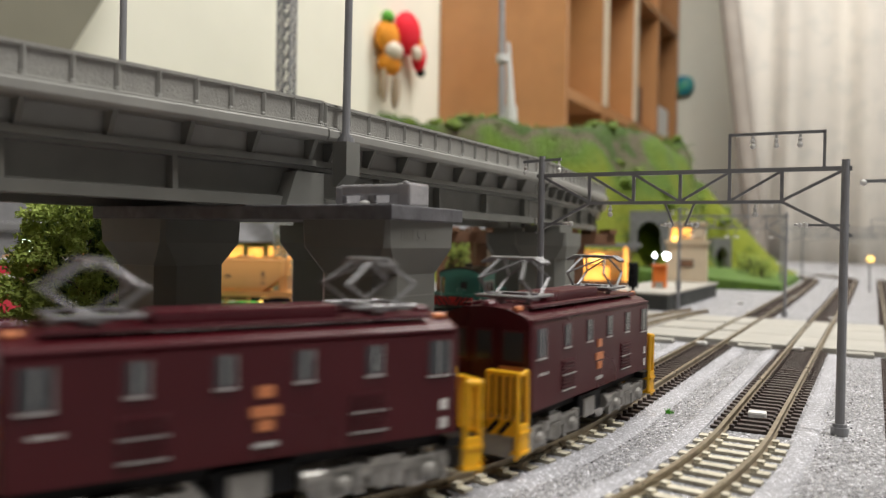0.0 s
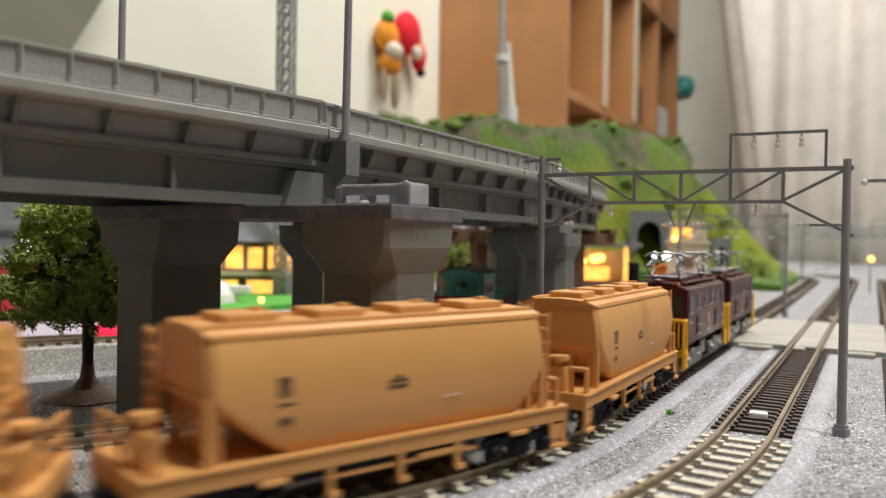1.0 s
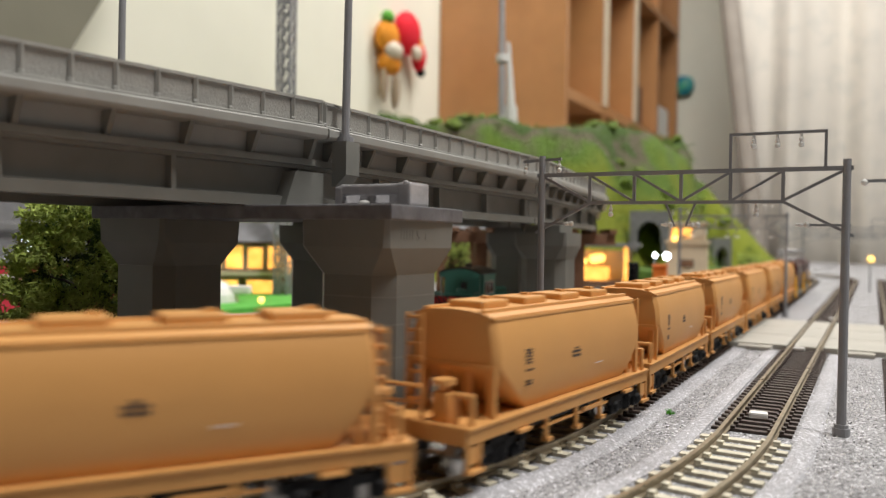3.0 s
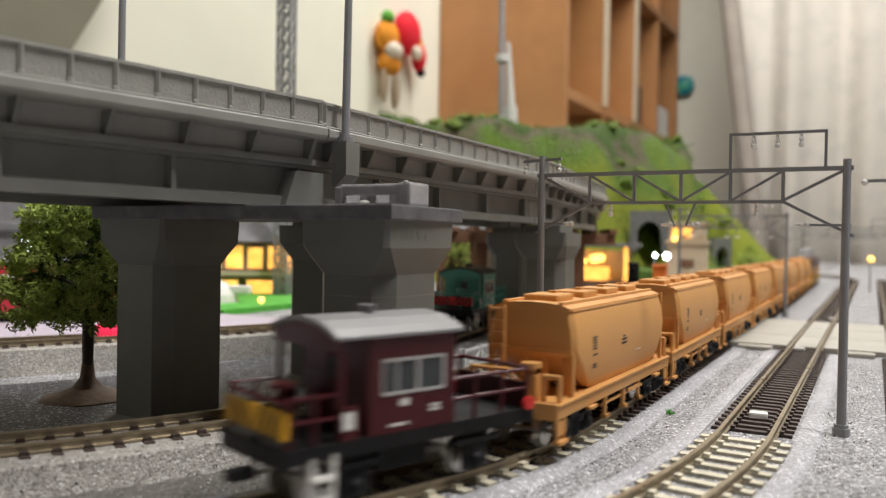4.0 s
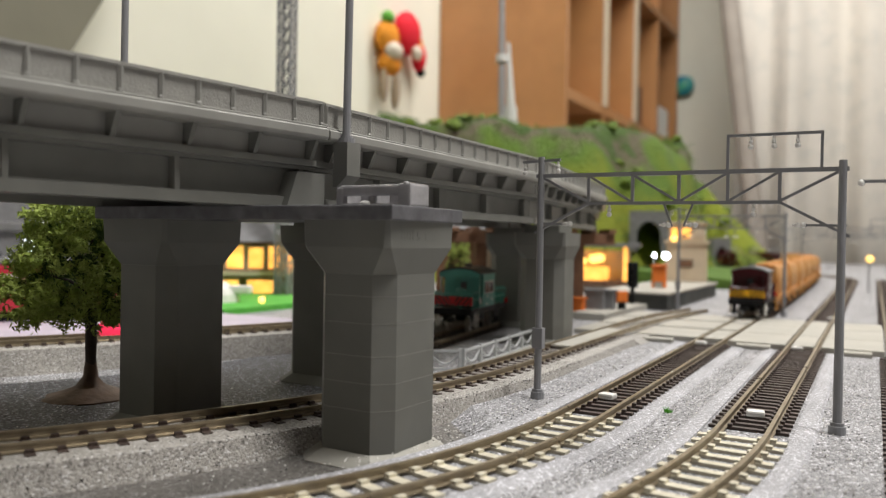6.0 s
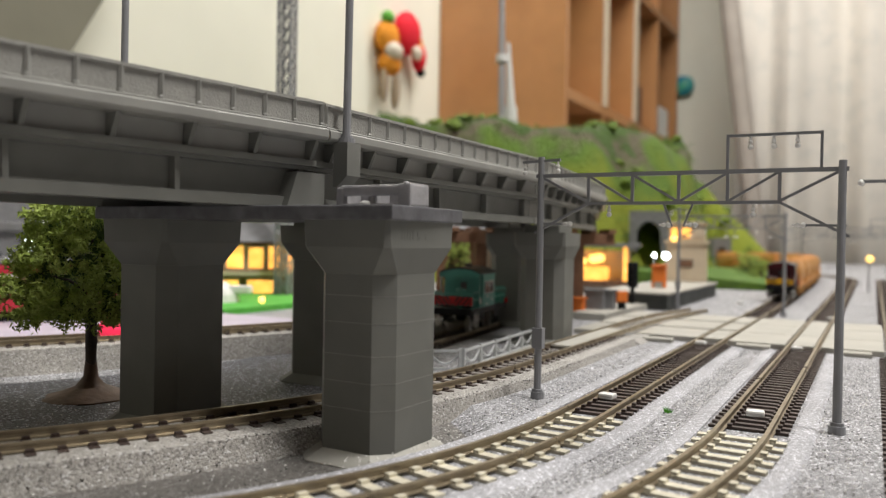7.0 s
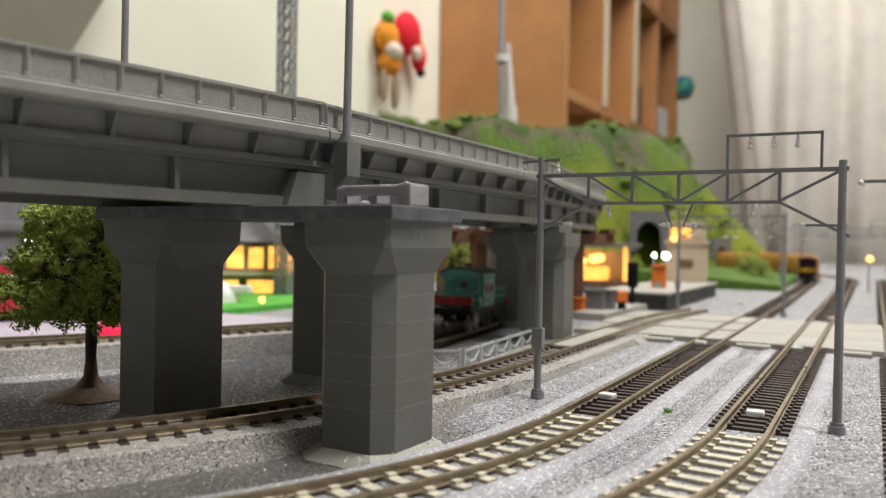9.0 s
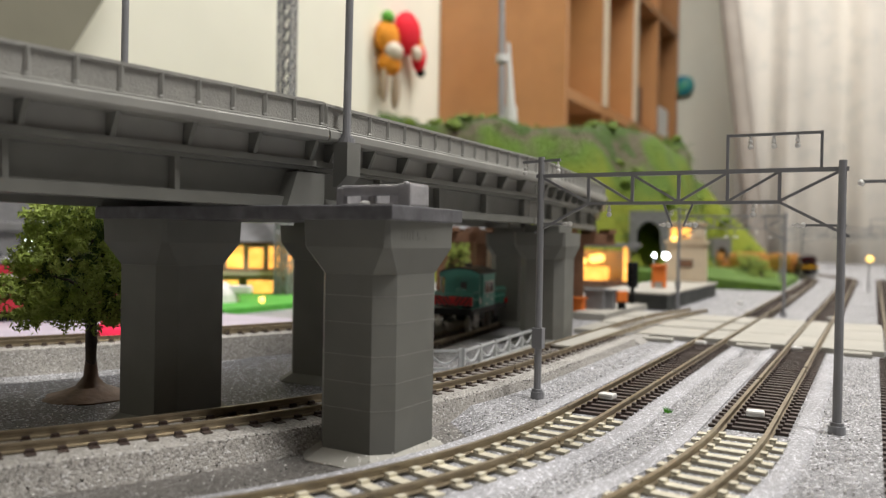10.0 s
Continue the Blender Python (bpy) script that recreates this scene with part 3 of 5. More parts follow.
        for y in (-15.0, 15.0):
            lv = part("louvre", boxed(*sorted((side * 8.7, side * 9.12)), y - 2.9, y + 2.9, 10.6, 16.0), M_MAROON_ROOF, root)
            for i in range(8):
                z = 10.9 + i * 0.64
                part("slat", boxed(*sorted((side * 9.0, side * 9.35)), y - 2.6, y + 2.6, z, z + 0.3), M_MAROON, lv)
            for z in (10.4, 13.2):
                part("ledge", boxed(*sorted((side * 9.0, side * 9.42)), y - 2.9, y + 2.9, z, z + 0.13), M_FRAME, lv)
        for z, w, h in ((16.6, 1.1, 1.5), (14.1, 1.9, 1.4), (12.3, 1.1, 1.4), (10.2, 1.6, 0.6)):
            part("plate", boxed(*sorted((side * 8.9, side * 9.22)), -w, w, z, z + h), M_PLATE_OR if z > 11 else M_FRAME, root, "orange painted plate" if z > 11 else "pale maker's plate")
        printed(M_PRINT_W, root, side * 9.0, -25.5, 14.6, 3.6, 0.14, side, 2)
        printed(M_PRINT_W, root, side * 9.06, 27.5, 12.2, 1.2, 1.6, side, 2)
    # ends: windows, door, plate, deck, yellow rails and steps
    for e in (-1, 1):
        ye = e * hl
        for x in (-5.6, 0, 5.6):
            w = 1.8 if x else 1.4
            f = part("end_window", boxed(x - w - 0.3, x + w + 0.3, *sorted((ye - e * 0.3, ye + e * 0.15)), 16.6, 22.2), M_MAROON_ROOF, root)
            part("pane", boxed(x - w, x + w, *sorted((ye - e * 0.3, ye + e * 0.22)), 17.0, 21.8), M_PANE, f)
        part("end_door", boxed(-2.2, 2.2, *sorted((ye - e * 0.3, ye + e * 0.12)), 8.8, 16.4), M_MAROON_ROOF, root)
        part("plate", boxed(3.0, 8.0, *sorted((ye - e * 0.3, ye + e * 0.3)), 14.6, 16.1), M_PLATE_OR, root, "orange painted plate")
        part("end_deck", boxed(-8.6, 8.6, *sorted((ye - e * 1.5, ye + e * 4.4)), 6.2, 7.6, bevel=0.2), M_BLACK, root)
        part("pilot", boxed(-7.6, 7.6, *sorted((ye + e * 2.8, ye + e * 3.8)), 1.6, 6.2, bevel=0.3), M_BOGIE, root)
        part("coupler", boxed(-1.1, 1.1, *sorted((ye + e * 3.6, ye + e * 6.6)), 4.0, 5.6, bevel=0.2), M_BLACK, root)
        for side in (-1, 1):
            yr = ye + e * 4.2
            bm = rail_frame(bmesh.new(), [(side * 3.2, yr, 7.4), (side * 3.2, yr, 15.6), (side * 8.7, yr, 15.6), (side * 8.7, yr, 2.0)], 0.48)
            for k in (4.6, 6.0, 7.3):
                bar(bm, (side * k, yr, 7.4), (side * k, yr, 15.4), 0.34, 6)
            box(bm, *sorted((side * 3.0, side * 9.0)), yr - 0.35, yr + 0.35, 5.4, 8.0)
            part("end_railing", bm, M_YELLOW, root, "yellow end railing")
            bm = rail_frame(bmesh.new(), [(side * 8.9, yr, 15.4), (side * 8.9, ye + e * 1.6, 15.8), (side * 8.9, ye + e * 1.2, 3.0)], 0.45)
            for z in (2.4, 5.6):
                box(bm, *sorted((side * 7.6, side * 9.5)), *sorted((ye + e * 1.0, ye + e * 4.4)), z, z + 0.6)
            box(bm, *sorted((side * 8.8, side * 9.3)), *sorted((ye + e * 1.4, ye + e * 4.1)), 3.0, 7.4)
            part("step", bm, M_YELLOW, root, "yellow boarding step")
            part("stripe", beam(bmesh.new(), (side * 3.4, ye + e * 4.65, 5.6), (side * 5.4, ye + e * 4.65, 7.9), 0.1, 0.8), M_BLACK, root)
            part("stripe", beam(bmesh.new(), (side * 5.6, ye + e * 4.65, 5.6), (side * 7.6, ye + e * 4.65, 7.9), 0.1, 0.8), M_BLACK, root)
    part("underframe", boxed(-6.5, 6.5, -29, 29, 6.4, 8.7), M_BLACK, root)
    part("equipment_box", boxed(-7.6, 7.6, -6.4, 5.0, 3.4, 7.6, bevel=0.4), M_BLACK, root)
    part("battery_box", boxed(-8.0, 8.0, -4.4, 1.0, 3.0, 6.8, bevel=0.4), M_BOGIE, root)
    for side in (-1, 1):
        part("air_tank", bar(bmesh.new(), (side * 7.4, 5.6, 4.6), (side * 7.4, 8.6, 4.6), 1.4, 12), M_BOGIE, root)
    for y in (-18.5, 18.5):
        bogie(root, y, 14, M_BOGIE, True)
    return root


def hopper(m):
    root = thing("hopper_wagon", m, "ochre orange bogie hopper wagon with bulging sides and roof hatches", "freight wagon", "hopper wagons")
    # height, half length behind and ahead, half width
    lev = ((8.6, 17.9, 26.0, 7.5), (10.0, 19.7, 27.2, 8.05), (12.0, 22.3, 28.7, 8.6), (14.5, 25.5, 30.3, 8.95), (17.2, 28.7, 31.4, 9.05), (17.8, 28.9, 31.6, 9.05),
           (19.5, 28.9, 31.6, 8.98), (22.0, 28.8, 31.5, 8.65), (24.2, 28.7, 31.3, 8.1), (25.5, 28.6, 31.1, 7.6))
    corners = ((-1, -1, 0.9, 0), (1, -1, 0.9, 0), (1, -1, 0, 0.9), (1, 1, 0, 0.9), (1, 1, 0.9, 0), (-1, 1, 0.9, 0), (-1, 1, 0, 0.9), (-1, -1, 0, 0.9))
    bm = loft(bmesh.new(), [[Vector((sx * (w - cx), -(back - cy) if sy < 0 else ahead - cy, z)) for sx, sy, cx, cy in corners] for z, back, ahead, w in lev])
    part("tank_body", bm, M_ORANGE, root, smooth=True)
    # arched roof
    arch = [(7.7, 25.3), (7.7, 25.7), (6.4, 26.2), (4.2, 26.6), (0, 26.8), (-4.2, 26.6), (-6.4, 26.2), (-7.7, 25.7), (-7.7, 25.3)]
    part("roof", loft(bmesh.new(), [[Vector((x, y, z)) for x, z in arch] for y in (-28.8, 31.2)]), M_ORANGE, root)
    for x in (-5.6, 5.6):
        part("roof_rail", boxed(x - 0.5, x + 0.5, -28.4, 30.7, 26.1, 26.9, bevel=0.15), M_ORANGE, root)
    part("gutter", boxed(7.5, 8.0, -28, 30, 25.0, 25.4), M_ORANGE, root)
    part("gutter", boxed(-8.0, -7.5, -28, 30, 25.0, 25.4), M_ORANGE, root)
    for y in (-20.5, -6.4, 8.0, 22.0):
        h = part("hatch", boxed(-3.6, 3.6, y - 4.2, y + 4.2, 26.4, 28.0, bevel=0.4), M_ORANGE, root)
        part("catch", boxed(-0.8, 0.8, y + 1.6, y + 3.2, 27.9, 28.5), M_ORANGE, h)
    for side in (-1, 1):
        part("sole_bar", boxed(*sorted((side * 7.6, side * 9.0)), -37, 37, 6.0, 8.7, bevel=0.15), M_ORANGE, root)
        part("sole_flange", boxed(*sorted((side * 8.8, side * 9.4)), -37, 37, 8.3, 8.7), M_ORANGE, root)
        for y, w in ((-35, 2.0), (35, 2.0), (-10.5, 1.1), (1.5, 1.1), (12.5, 1.1)):
            st = bmesh.new()
            box(st, *sorted((side * 8.3, side * 9.0)), y - w, y - w + 0.8, 2.0, 6.2)
            if w > 1.5:
                box(st, *sorted((side * 8.3, side * 9.0)), y + w - 0.8, y + w, 2.0, 6.2)
                box(st, *sorted((side * 8.0, side * 9.6)), y - w, y + w, 1.6, 2.2)
                box(st, *sorted((side * 8.5, side * 8.8)), y - w, y + w, 3.0, 5.6)
            else:
                box(st, *sorted((side * 8.0, side * 9.4)), y - w, y + w - 0.5, 1.8, 2.5)
            part("step", st, M_ORANGE, root)
        part("brake_rod", rail_frame(bmesh.new(), [(side * 8.2, -12, 4.4), (side * 8.2, 16, 4.4)], 0.35), M_ORANGE, root)
        part("brake_lever", boxed(*sorted((side * 8.4, side * 9.0)), 4.0, 13.0, 4.6, 5.3), M_ORANGE, root)
        part("side_hook", boxed(*sorted((side * 8.6, side * 9.7)), -22, -18, 5.2, 5.9, bevel=0.2), M_ORANGE, root)
        part("side_hook", boxed(*sorted((side * 8.6, side * 9.7)), 23, 27, 5.2, 5.9, bevel=0.2), M_ORANGE, root)
        printed(M_PRINT, root, side * 9.04, -18.5, 19.2, 2.2, 0.34, side, 5)
        printed(M_PRINT, root, side * 9.0, -18.2, 15.6, 2.6, 0.34, side, 1)
        printed(M_PRINT, root, side * 8.9, -18.2, 13.6, 2.0, 0.34, side, 2)
        printed(M_PRINT, root, side * 9.04, 0.0, 17.6, 1.4, 0.4, side, 1)
        printed(M_PRINT, root, side * 9.04, 0.0, 16.9, 3.4, 0.5, side, 2)
        printed(M_PRINT_W, root, side * 8.95, 10.5, 13.6, 3.4, 0.16, side, 1)
    part("frame_floor", boxed(-7.8, 7.8, -36.8, 36.8, 7.2, 8.6), M_ORANGE, root)
    for e in (-1, 1):
        y = e * 36.4
        d = 2.7 if e < 0 else 0.0
        part("headstock", boxed(-9, 9, *sorted((y, y + e * 0.9)), 5.8, 8.8, bevel=0.15), M_ORANGE, root)
        part("coupler", boxed(-1.0, 1.0, *sorted((y, y + e * 3.4)), 4.4, 6.0, bevel=0.2), M_BLACK, root)
        for x in (-6.6, -2.2, 2.2, 6.6):
            part("end_post", boxed(x - 0.6, x + 0.6, *sorted((e * (29 - d), e * (30 - d))), 8.6, 17.2), M_ORANGE, root)
        for x in (-8.2, 8.2):
            part("corner_post", boxed(x - 0.4, x + 0.4, *sorted((e * (30.8 - d), e * (31.7 - d))), 8.6, 17.2), M_ORANGE, root)
        # ladder up the end on the far side of the walkway
        x = 6.4 * e
        bm = rail_frame(bmesh.new(), [(x - 1.5, e * (33 - d), 8.6), (x - 1.5, e * (33 - d), 25.6)], 0.3)
        rail_frame(bm, [(x + 1.5, e * (33 - d), 8.6), (x + 1.5, e * (33 - d), 25.6)], 0.3)
        for i in range(7):
            box(bm, x - 1.6, x + 1.6, *sorted((e * (32.6 - d), e * (33.5 - d))), 10.4 + i * 2.4, 10.9 + i * 2.4)
        part("ladder", bm, M_ORANGE, root)
        # end handrail and brake stand
        bm = rail_frame(bmesh.new(), [(-8.6, e * 36.2, 8.6), (-8.6, e * 36.2, 14.2), (-0.4, e * 36.2, 14.2), (-0.4, e * 36.2, 8.6)], 0.36)
        rail_frame(bm, [(-8.6, e * 36.2, 11.4), (-0.4, e * 36.2, 11.4)], 0.25)
        part("handrail", bm, M_ORANGE, root)
        bm = boxed(1.2, 4.2, *sorted((e * 33.2, e * 35.8)), 8.6, 13.6, bevel=0.3)
        bar(bm, (2.7, e * 34.5, 13.4), (2.7, e * 34.5, 15.0), 0.9, 12)
        bar(bm, (2.7, e * 34.5, 14.8), (2.7, e * 34.5, 15.7), 1.9, 16)
        part("brake_stand", bm, M_ORANGE, root)
        part("guard_frame", rail_frame(bmesh.new(), [(5.4, e * 35, 8.6), (5.4, e * 35, 13.4), (8.4, e * 35, 13.4), (8.4, e * 35, 8.6)], 0.5), M_ORANGE, root)
        part("end_ledge", boxed(-8.4, 8.4, *sorted((e * (31.2 - d), e * (31.9 - d))), 17.0, 17.6), M_ORANGE, root)
        bogie(root, e * 26.5, 12.0, M_BLACK)
    part("discharge_gate", boxed(-5, 5, -15, 15, 3.4, 7.4, bevel=0.5), M_BLACK, root)
    return root


def lower(root, k):
    """Bring what stands above the sole bars a little lower."""
    for ob in root.children_recursive:
        if not ob.name.startswith(("bogie", "wheelset")):
            for v in ob.data.vertices:
                if v.co.z > 0.0086:
                    v.co.z = 0.0086 + (v.co.z - 0.0086) * k


def brake_van(m, paint, roofing, label, striped):
    root = thing("brake_van", m, label, "brake van")
    hw = 8.6
    part("frame", boxed(-hw, hw, -25, 25, 7.4, 9.6, bevel=0.15), M_BLACK, root)
    for e in (-1, 1):
        part("buffer_beam", boxed(-hw, hw, *sorted((e * 25, e * 25.8)), 7.0, 9.7, bevel=0.15), M_BLACK, root)
        part("coupler", boxed(-1.0, 1.0, *sorted((e * 25, e * 29)), 4.4, 6.0, bevel=0.2), M_BLACK, root)
    # cabin with real walls and a window in each side
    t = 0.6
    for side in (-1, 1):
        xa, xb = sorted((side * (hw - t), side * hw))
        w = part("side_wall", boxed(xa, xb, -12, 8, 9.6, 15.6), paint, root)
        part("upper_wall", boxed(xa, xb, -12, 8, 21.0, 25.0), paint, w)
        for y0, y1 in ((-12, -9.6), (5.8, 8)):
            part("wall_post", boxed(xa, xb, y0, y1, 15.6, 21.0), paint, w)
        f = part("window", boxed(*sorted((side * (hw - 0.3), side * (hw - 0.1))), -9.6, 5.8, 15.6, 21.0), M_PANE, root)
        for y in (-9.6, -4.6, 0.4, 5.4):
            part("mullion", boxed(*sorted((side * (hw - 0.4), side * (hw + 0.12))), y, y + 0.5, 15.6, 21.0), M_FRAME, f)
        for z in (15.5, 20.7):
            part("window_rail", boxed(*sorted((side * (hw - 0.4), side * (hw + 0.16))), -9.6, 5.9, z, z + 0.4), M_FRAME, f)
        printed(M_PRINT_W, root, side * hw, -2, 13.6, 2.2, 1.1, side, 1)
        printed(M_PRINT_W, root, side * hw, -4, 10.6, 6.0, 0.35, side, 1)
        printed(M_PRINT_W, root, side * hw, 4, 12.8, 2.0, 0.4, side, 2)
        # rear entrance panel, posts and side rails
        part("entry_panel", boxed(xa, xb, -17, -13.8, 9.6, 14.6), paint, root)
        printed(M_PRINT_W, root, side * hw, -15.4, 11.2, 1.8, 2.6, side, 1)
        part("corner_post", boxed(xa, xb, -17, -16.2, 9.6, 25.0), paint, root)
        part("step", rail_frame(bmesh.new(), [(side * 8.3, -21, 8), (side * 8.3, -21, 2.2), (side * 8.3, -17.6, 2.2), (side * 8.3, -17.6, 8)], 0.42), M_WHITE, root, "white boarding step")
        part("step_tread", boxed(*sorted((side * 7.6, side * 9.2)), -21, -17.6, 4.8, 5.4), M_WHITE, root)
        for z in (13.2, 16.6):
            part("side_rail", rail_frame(bmesh.new(), [(side * 8.2, 8, z), (side * 8.2, 24.4, z)], 0.3), paint, root)
            part("side_rail", rail_frame(bmesh.new(), [(side * 8.2, -24.4, z), (side * 8.2, -17, z)], 0.3), paint, root)
        for y in (12.5, 18.5, 24.4, -24.4, -20.6):
            part("rail_post", bar(bmesh.new(), (side * 8.2, y, 9.6), (side * 8.2, y, 17.0), 0.36), paint, root)
        part("tail_lamp", bar(bmesh.new(), (side * 8.6, 24.2, 10.6), (side * 9.3, 24.2, 10.6), 1.2, 14), M_RED, root, "red round tail disc")
        # axle guards and springs
        for y in (-13.5, 13.5):
            bm = boxed(*sorted((side * 6.9, side * 7.7)), y - 2.6, y + 2.6, 1.2, 7.5, bevel=0.3)
            ball(bm, (side * 7.9, y, 2.9), 1.3, u=10, v=6)
            box(bm, *sorted((side * 7.2, side * 8.2)), y - 5, y + 5, 5.4, 6.4, bevel=0.3)
            part("axle_guard", bm, M_BLACK, root)
    for y in (-12, 7.4):
        wl = part("end_wall", boxed(-hw + t, -2.4, y, y + t, 9.6, 25.6), paint, root)
        part("end_wall_panel", boxed(2.4, hw - t, y, y + t, 9.6, 25.6), paint, wl)
        part("door_head", boxed(-2.4, 2.4, y, y + t, 22.4, 25.6), paint, wl)
        d = part("door", boxed(-2.4, 2.4, y + 0.1, y + t - 0.1, 9.6, 22.4), paint, root)
        part("pane", boxed(-1.4, 1.4, y - 0.05, y + t + 0.05, 17.2, 20.6), M_PANE, d)
    # arched roof
    arch = [(9.3, 24.6), (9.3, 25.1), (7.5, 26.1), (4.5, 27.1), (0, 27.6), (-4.5, 27.1), (-7.5, 26.1), (-9.3, 25.1), (-9.3, 24.6), (-7.4, 25.3), (-4.4, 26.3), (0, 26.8), (4.4, 26.3), (7.4, 25.3)]
    r = part("roof", loft(bmesh.new(), [[Vector((x, y, z)) for x, z in arch] for y in (-17.8, 9)]), roofing, root)
    part("gable", loft(bmesh.new(), [[Vector((x, y, z)) for x, z in ((-8.8, 22.9), (8.8, 22.9), (8.8, 25.0), (4.4, 26.5), (0, 26.95), (-4.4, 26.5), (-8.8, 25.0))] for y in (-17.4, -16.7)]), paint, root)
    part("ventilator", bar(bmesh.new(), (0, -3, 27.3), (0, -3, 28.8), 1.7, 14), roofing, r)
    # hazard board at the rear, plain rails at the front
    bd = part("end_board", boxed(-8.4, 8.4, -25.2, -24.6, 11.0, 14.9), M_YELLOW if striped else M_RED, root, "yellow and black striped end board" if striped else "red and dark striped end board")
    for k in (-1, 1):
        for x in (-0.3, 1.9, 4.1, 6.3):
            part("stripe", loft(bmesh.new(), [[Vector((k * max(x - 0.5, 0), y, 10.95)), Vector((k * (x + 0.6), y, 10.95)), Vector((k * min(x + 3.6, 8.45), y, 14.95)), Vector((k * min(x + 2.5, 8.4), y, 14.95))] for y in (-25.28, -24.55)]), M_BLACK, bd)
    part("top_rail", rail_frame(bmesh.new(), [(-8.4, -24.4, 15.9), (8.4, -24.4, 15.9)], 0.4), paint, root)
    part("hand_wheel", bar(bmesh.new(), (2.5, -22.4, 17.4), (2.5, -22.4, 18.1), 1.8, 14), paint, root)
    part("hand_wheel_post", bar(bmesh.new(), (2.5, -22.4, 9.6), (2.5, -22.4, 17.5), 0.5), paint, root)
    part("front_rail", rail_frame(bmesh.new(), [(-8.2, 24.4, 16.8), (8.2, 24.4, 16.8)], 0.36), paint, root)
    part("front_panel", boxed(-8.2, 8.2, 23.9, 24.5, 9.6, 14.2), paint, root)
    part("white_post", boxed(-8.45, -8.1, -17.1, -16.7, 12, 24.2), M_WHITE, root)
    part("under_tank", boxed(-5, 5, -6, 6, 3, 7.4, bevel=0.5), M_BLACK, root)
    for y in (-13.5, 13.5):
        w = part("wheelset", ME_WHEEL, None, root)
        w.location = Vector((0, y, 2.8)) * MM
    return root


def shorten(root):
    """Draw the rear platform in by 4 mm and lower the cabin a little."""
    done = set()
    for ob in root.children_recursive:
        if ob.name.startswith("wheelset") or ob.data in done:
            continue
        done.add(ob.data)
        for v in ob.data.vertices:
            if v.co.y < -0.002:
                v.co.y += 0.004 * min(1.0, (-0.002 - v.co.y) / 0.008)
            if v.co.z > 0.0096:
                v.co.z = 0.0096 + (v.co.z - 0.0096) * 0.92
    return root


def on_track(line, s):
    x, y, h = line(s)
    return mpose(x, y, RAIL_TOP, math.degrees(h))


# way in mm at the start, for each vehicle's middle, and the distance of its bogies
TRAIN = []
first = loco(on_track(TRACK_A, -12.5))
TRAIN.append((first, -12.5, 37))
TRAIN.append((copy_thing(first, on_track(TRACK_A, -86.8)), -86.8, 37))
wagon = hopper(on_track(TRACK_A, -168))
lower(wagon, 0.95)
TRAIN.append((wagon, -168.0, 53))
for i in range(1, 8):
    s = -168 - 80.4 * i
    TRAIN.append((copy_thing(wagon, on_track(TRACK_A, s)), s, 53))
TRAIN.append((shorten(brake_van(on_track(TRACK_A, -798), M_MAROON, M_ROOFGREY, "maroon brake van with pale grey roof and striped end board", True)), -798.0, 27))


# ---- viaduct fittings ----
def mast(line, s, off, z, height, label):
    p = line.place(s, off, 0)
    root = thing("viaduct_mast", mpose(p.x, p.y, 0, math.degrees(line(s)[2])), label, "catenary mast", "viaduct masts")
    blk = loft(bmesh.new(), [[Vector(v) for v in ((-1.6, -2.4, zz), (k, -2.4, zz), (k, 2.4, zz), (-1.6, 2.4, zz))] for zz, k in ((50.2, -0.6), (52.6, 2.0), (z - 0.6, 2.0))])
    part("bracket_block", blk, M_CONC, root)
    bm = bar(bmesh.new(), (0, 0, z - 0.6), (0, 0, z + 0.4), 1.9, 16)
    bar(bm, (0, 0, z + 0.4), (0, 0, z + 1.0), 1.3, 16)
    part("pole_foot", bm, M_POLE, root)
    part("pole", bar(bmesh.new(), (0, 0, z + 0.9), (0.8, 0, z + height), 0.88, 14, 0.75), M_POLE, root)
    return root


mast(DECKS[1], 4.6, 2.0, 60.2, 90, "grey round catenary mast on a bracket block at a deck joint")
mast(DECKS[0], -11, -57.6, 60.2, 90, "grey round catenary mast on the far deck edge")

p = DECKS[0].place(-1.6, -6.6, 0)
bb = thing("bearing_block", mpose(p.x, p.y, 0, 38.2), "pale grey bearing block under the deck joint", "bearing block")
part("block", loft(bmesh.new(), [[Vector(v) for v in ((-6, -a, z), (4.0, -a, z), (4.0, 5, z), (-6, 5, z))] for z, a in ((45.2, 5.4), (52.9, 2.6))]), M_CONC, bb)

M_CLIP = material("pale_scuffed_plastic", (0.42, 0.41, 0.42), 0.45, 0, 2.0, 0.16, 0.12, 1.2, ((0.26, 0.26, 0.27), 4, 0.6))
br = thing("deck_clip", mpose(-12, 154, 45.5, 30), "pale grey snapped-off plastic deck clip glued on a plate", "clip")
part("long_strip", boxed(-7.6, 8, -3.6, -2.3, 2.1, 4.2, bevel=0.45), M_CLIP, br)
part("long_strip", boxed(-7.6, 8, -3.6, -2.6, 0, 0.7, bevel=0.25), M_CLIP, br)
part("long_strip", boxed(-7.5, 8, 2.2, 3.2, 0, 3.6, bevel=0.25), M_CLIP, br)
part("end_strip", boxed(5.9, 8.8, -3.7, 3.2, 0, 4.4, bevel=0.5), M_CLIP, br)
part("foot", boxed(-8.4, -6.6, -3.7, 3.2, 0, 3.9, bevel=0.4), M_CLIP, br)
part("web", boxed(-1.2, 0.4, -3.2, 2.4, 0, 2.6, bevel=0.3), M_CLIP, br)
part("burr", ball(ball(bmesh.new(), (7.6, -3.2, 4.3), 0.5, sx=1.3, sz=0.9), (-6.9, -3.0, 4.0), 0.45, sx=1.6, sz=0.6), M_CLIP, br)
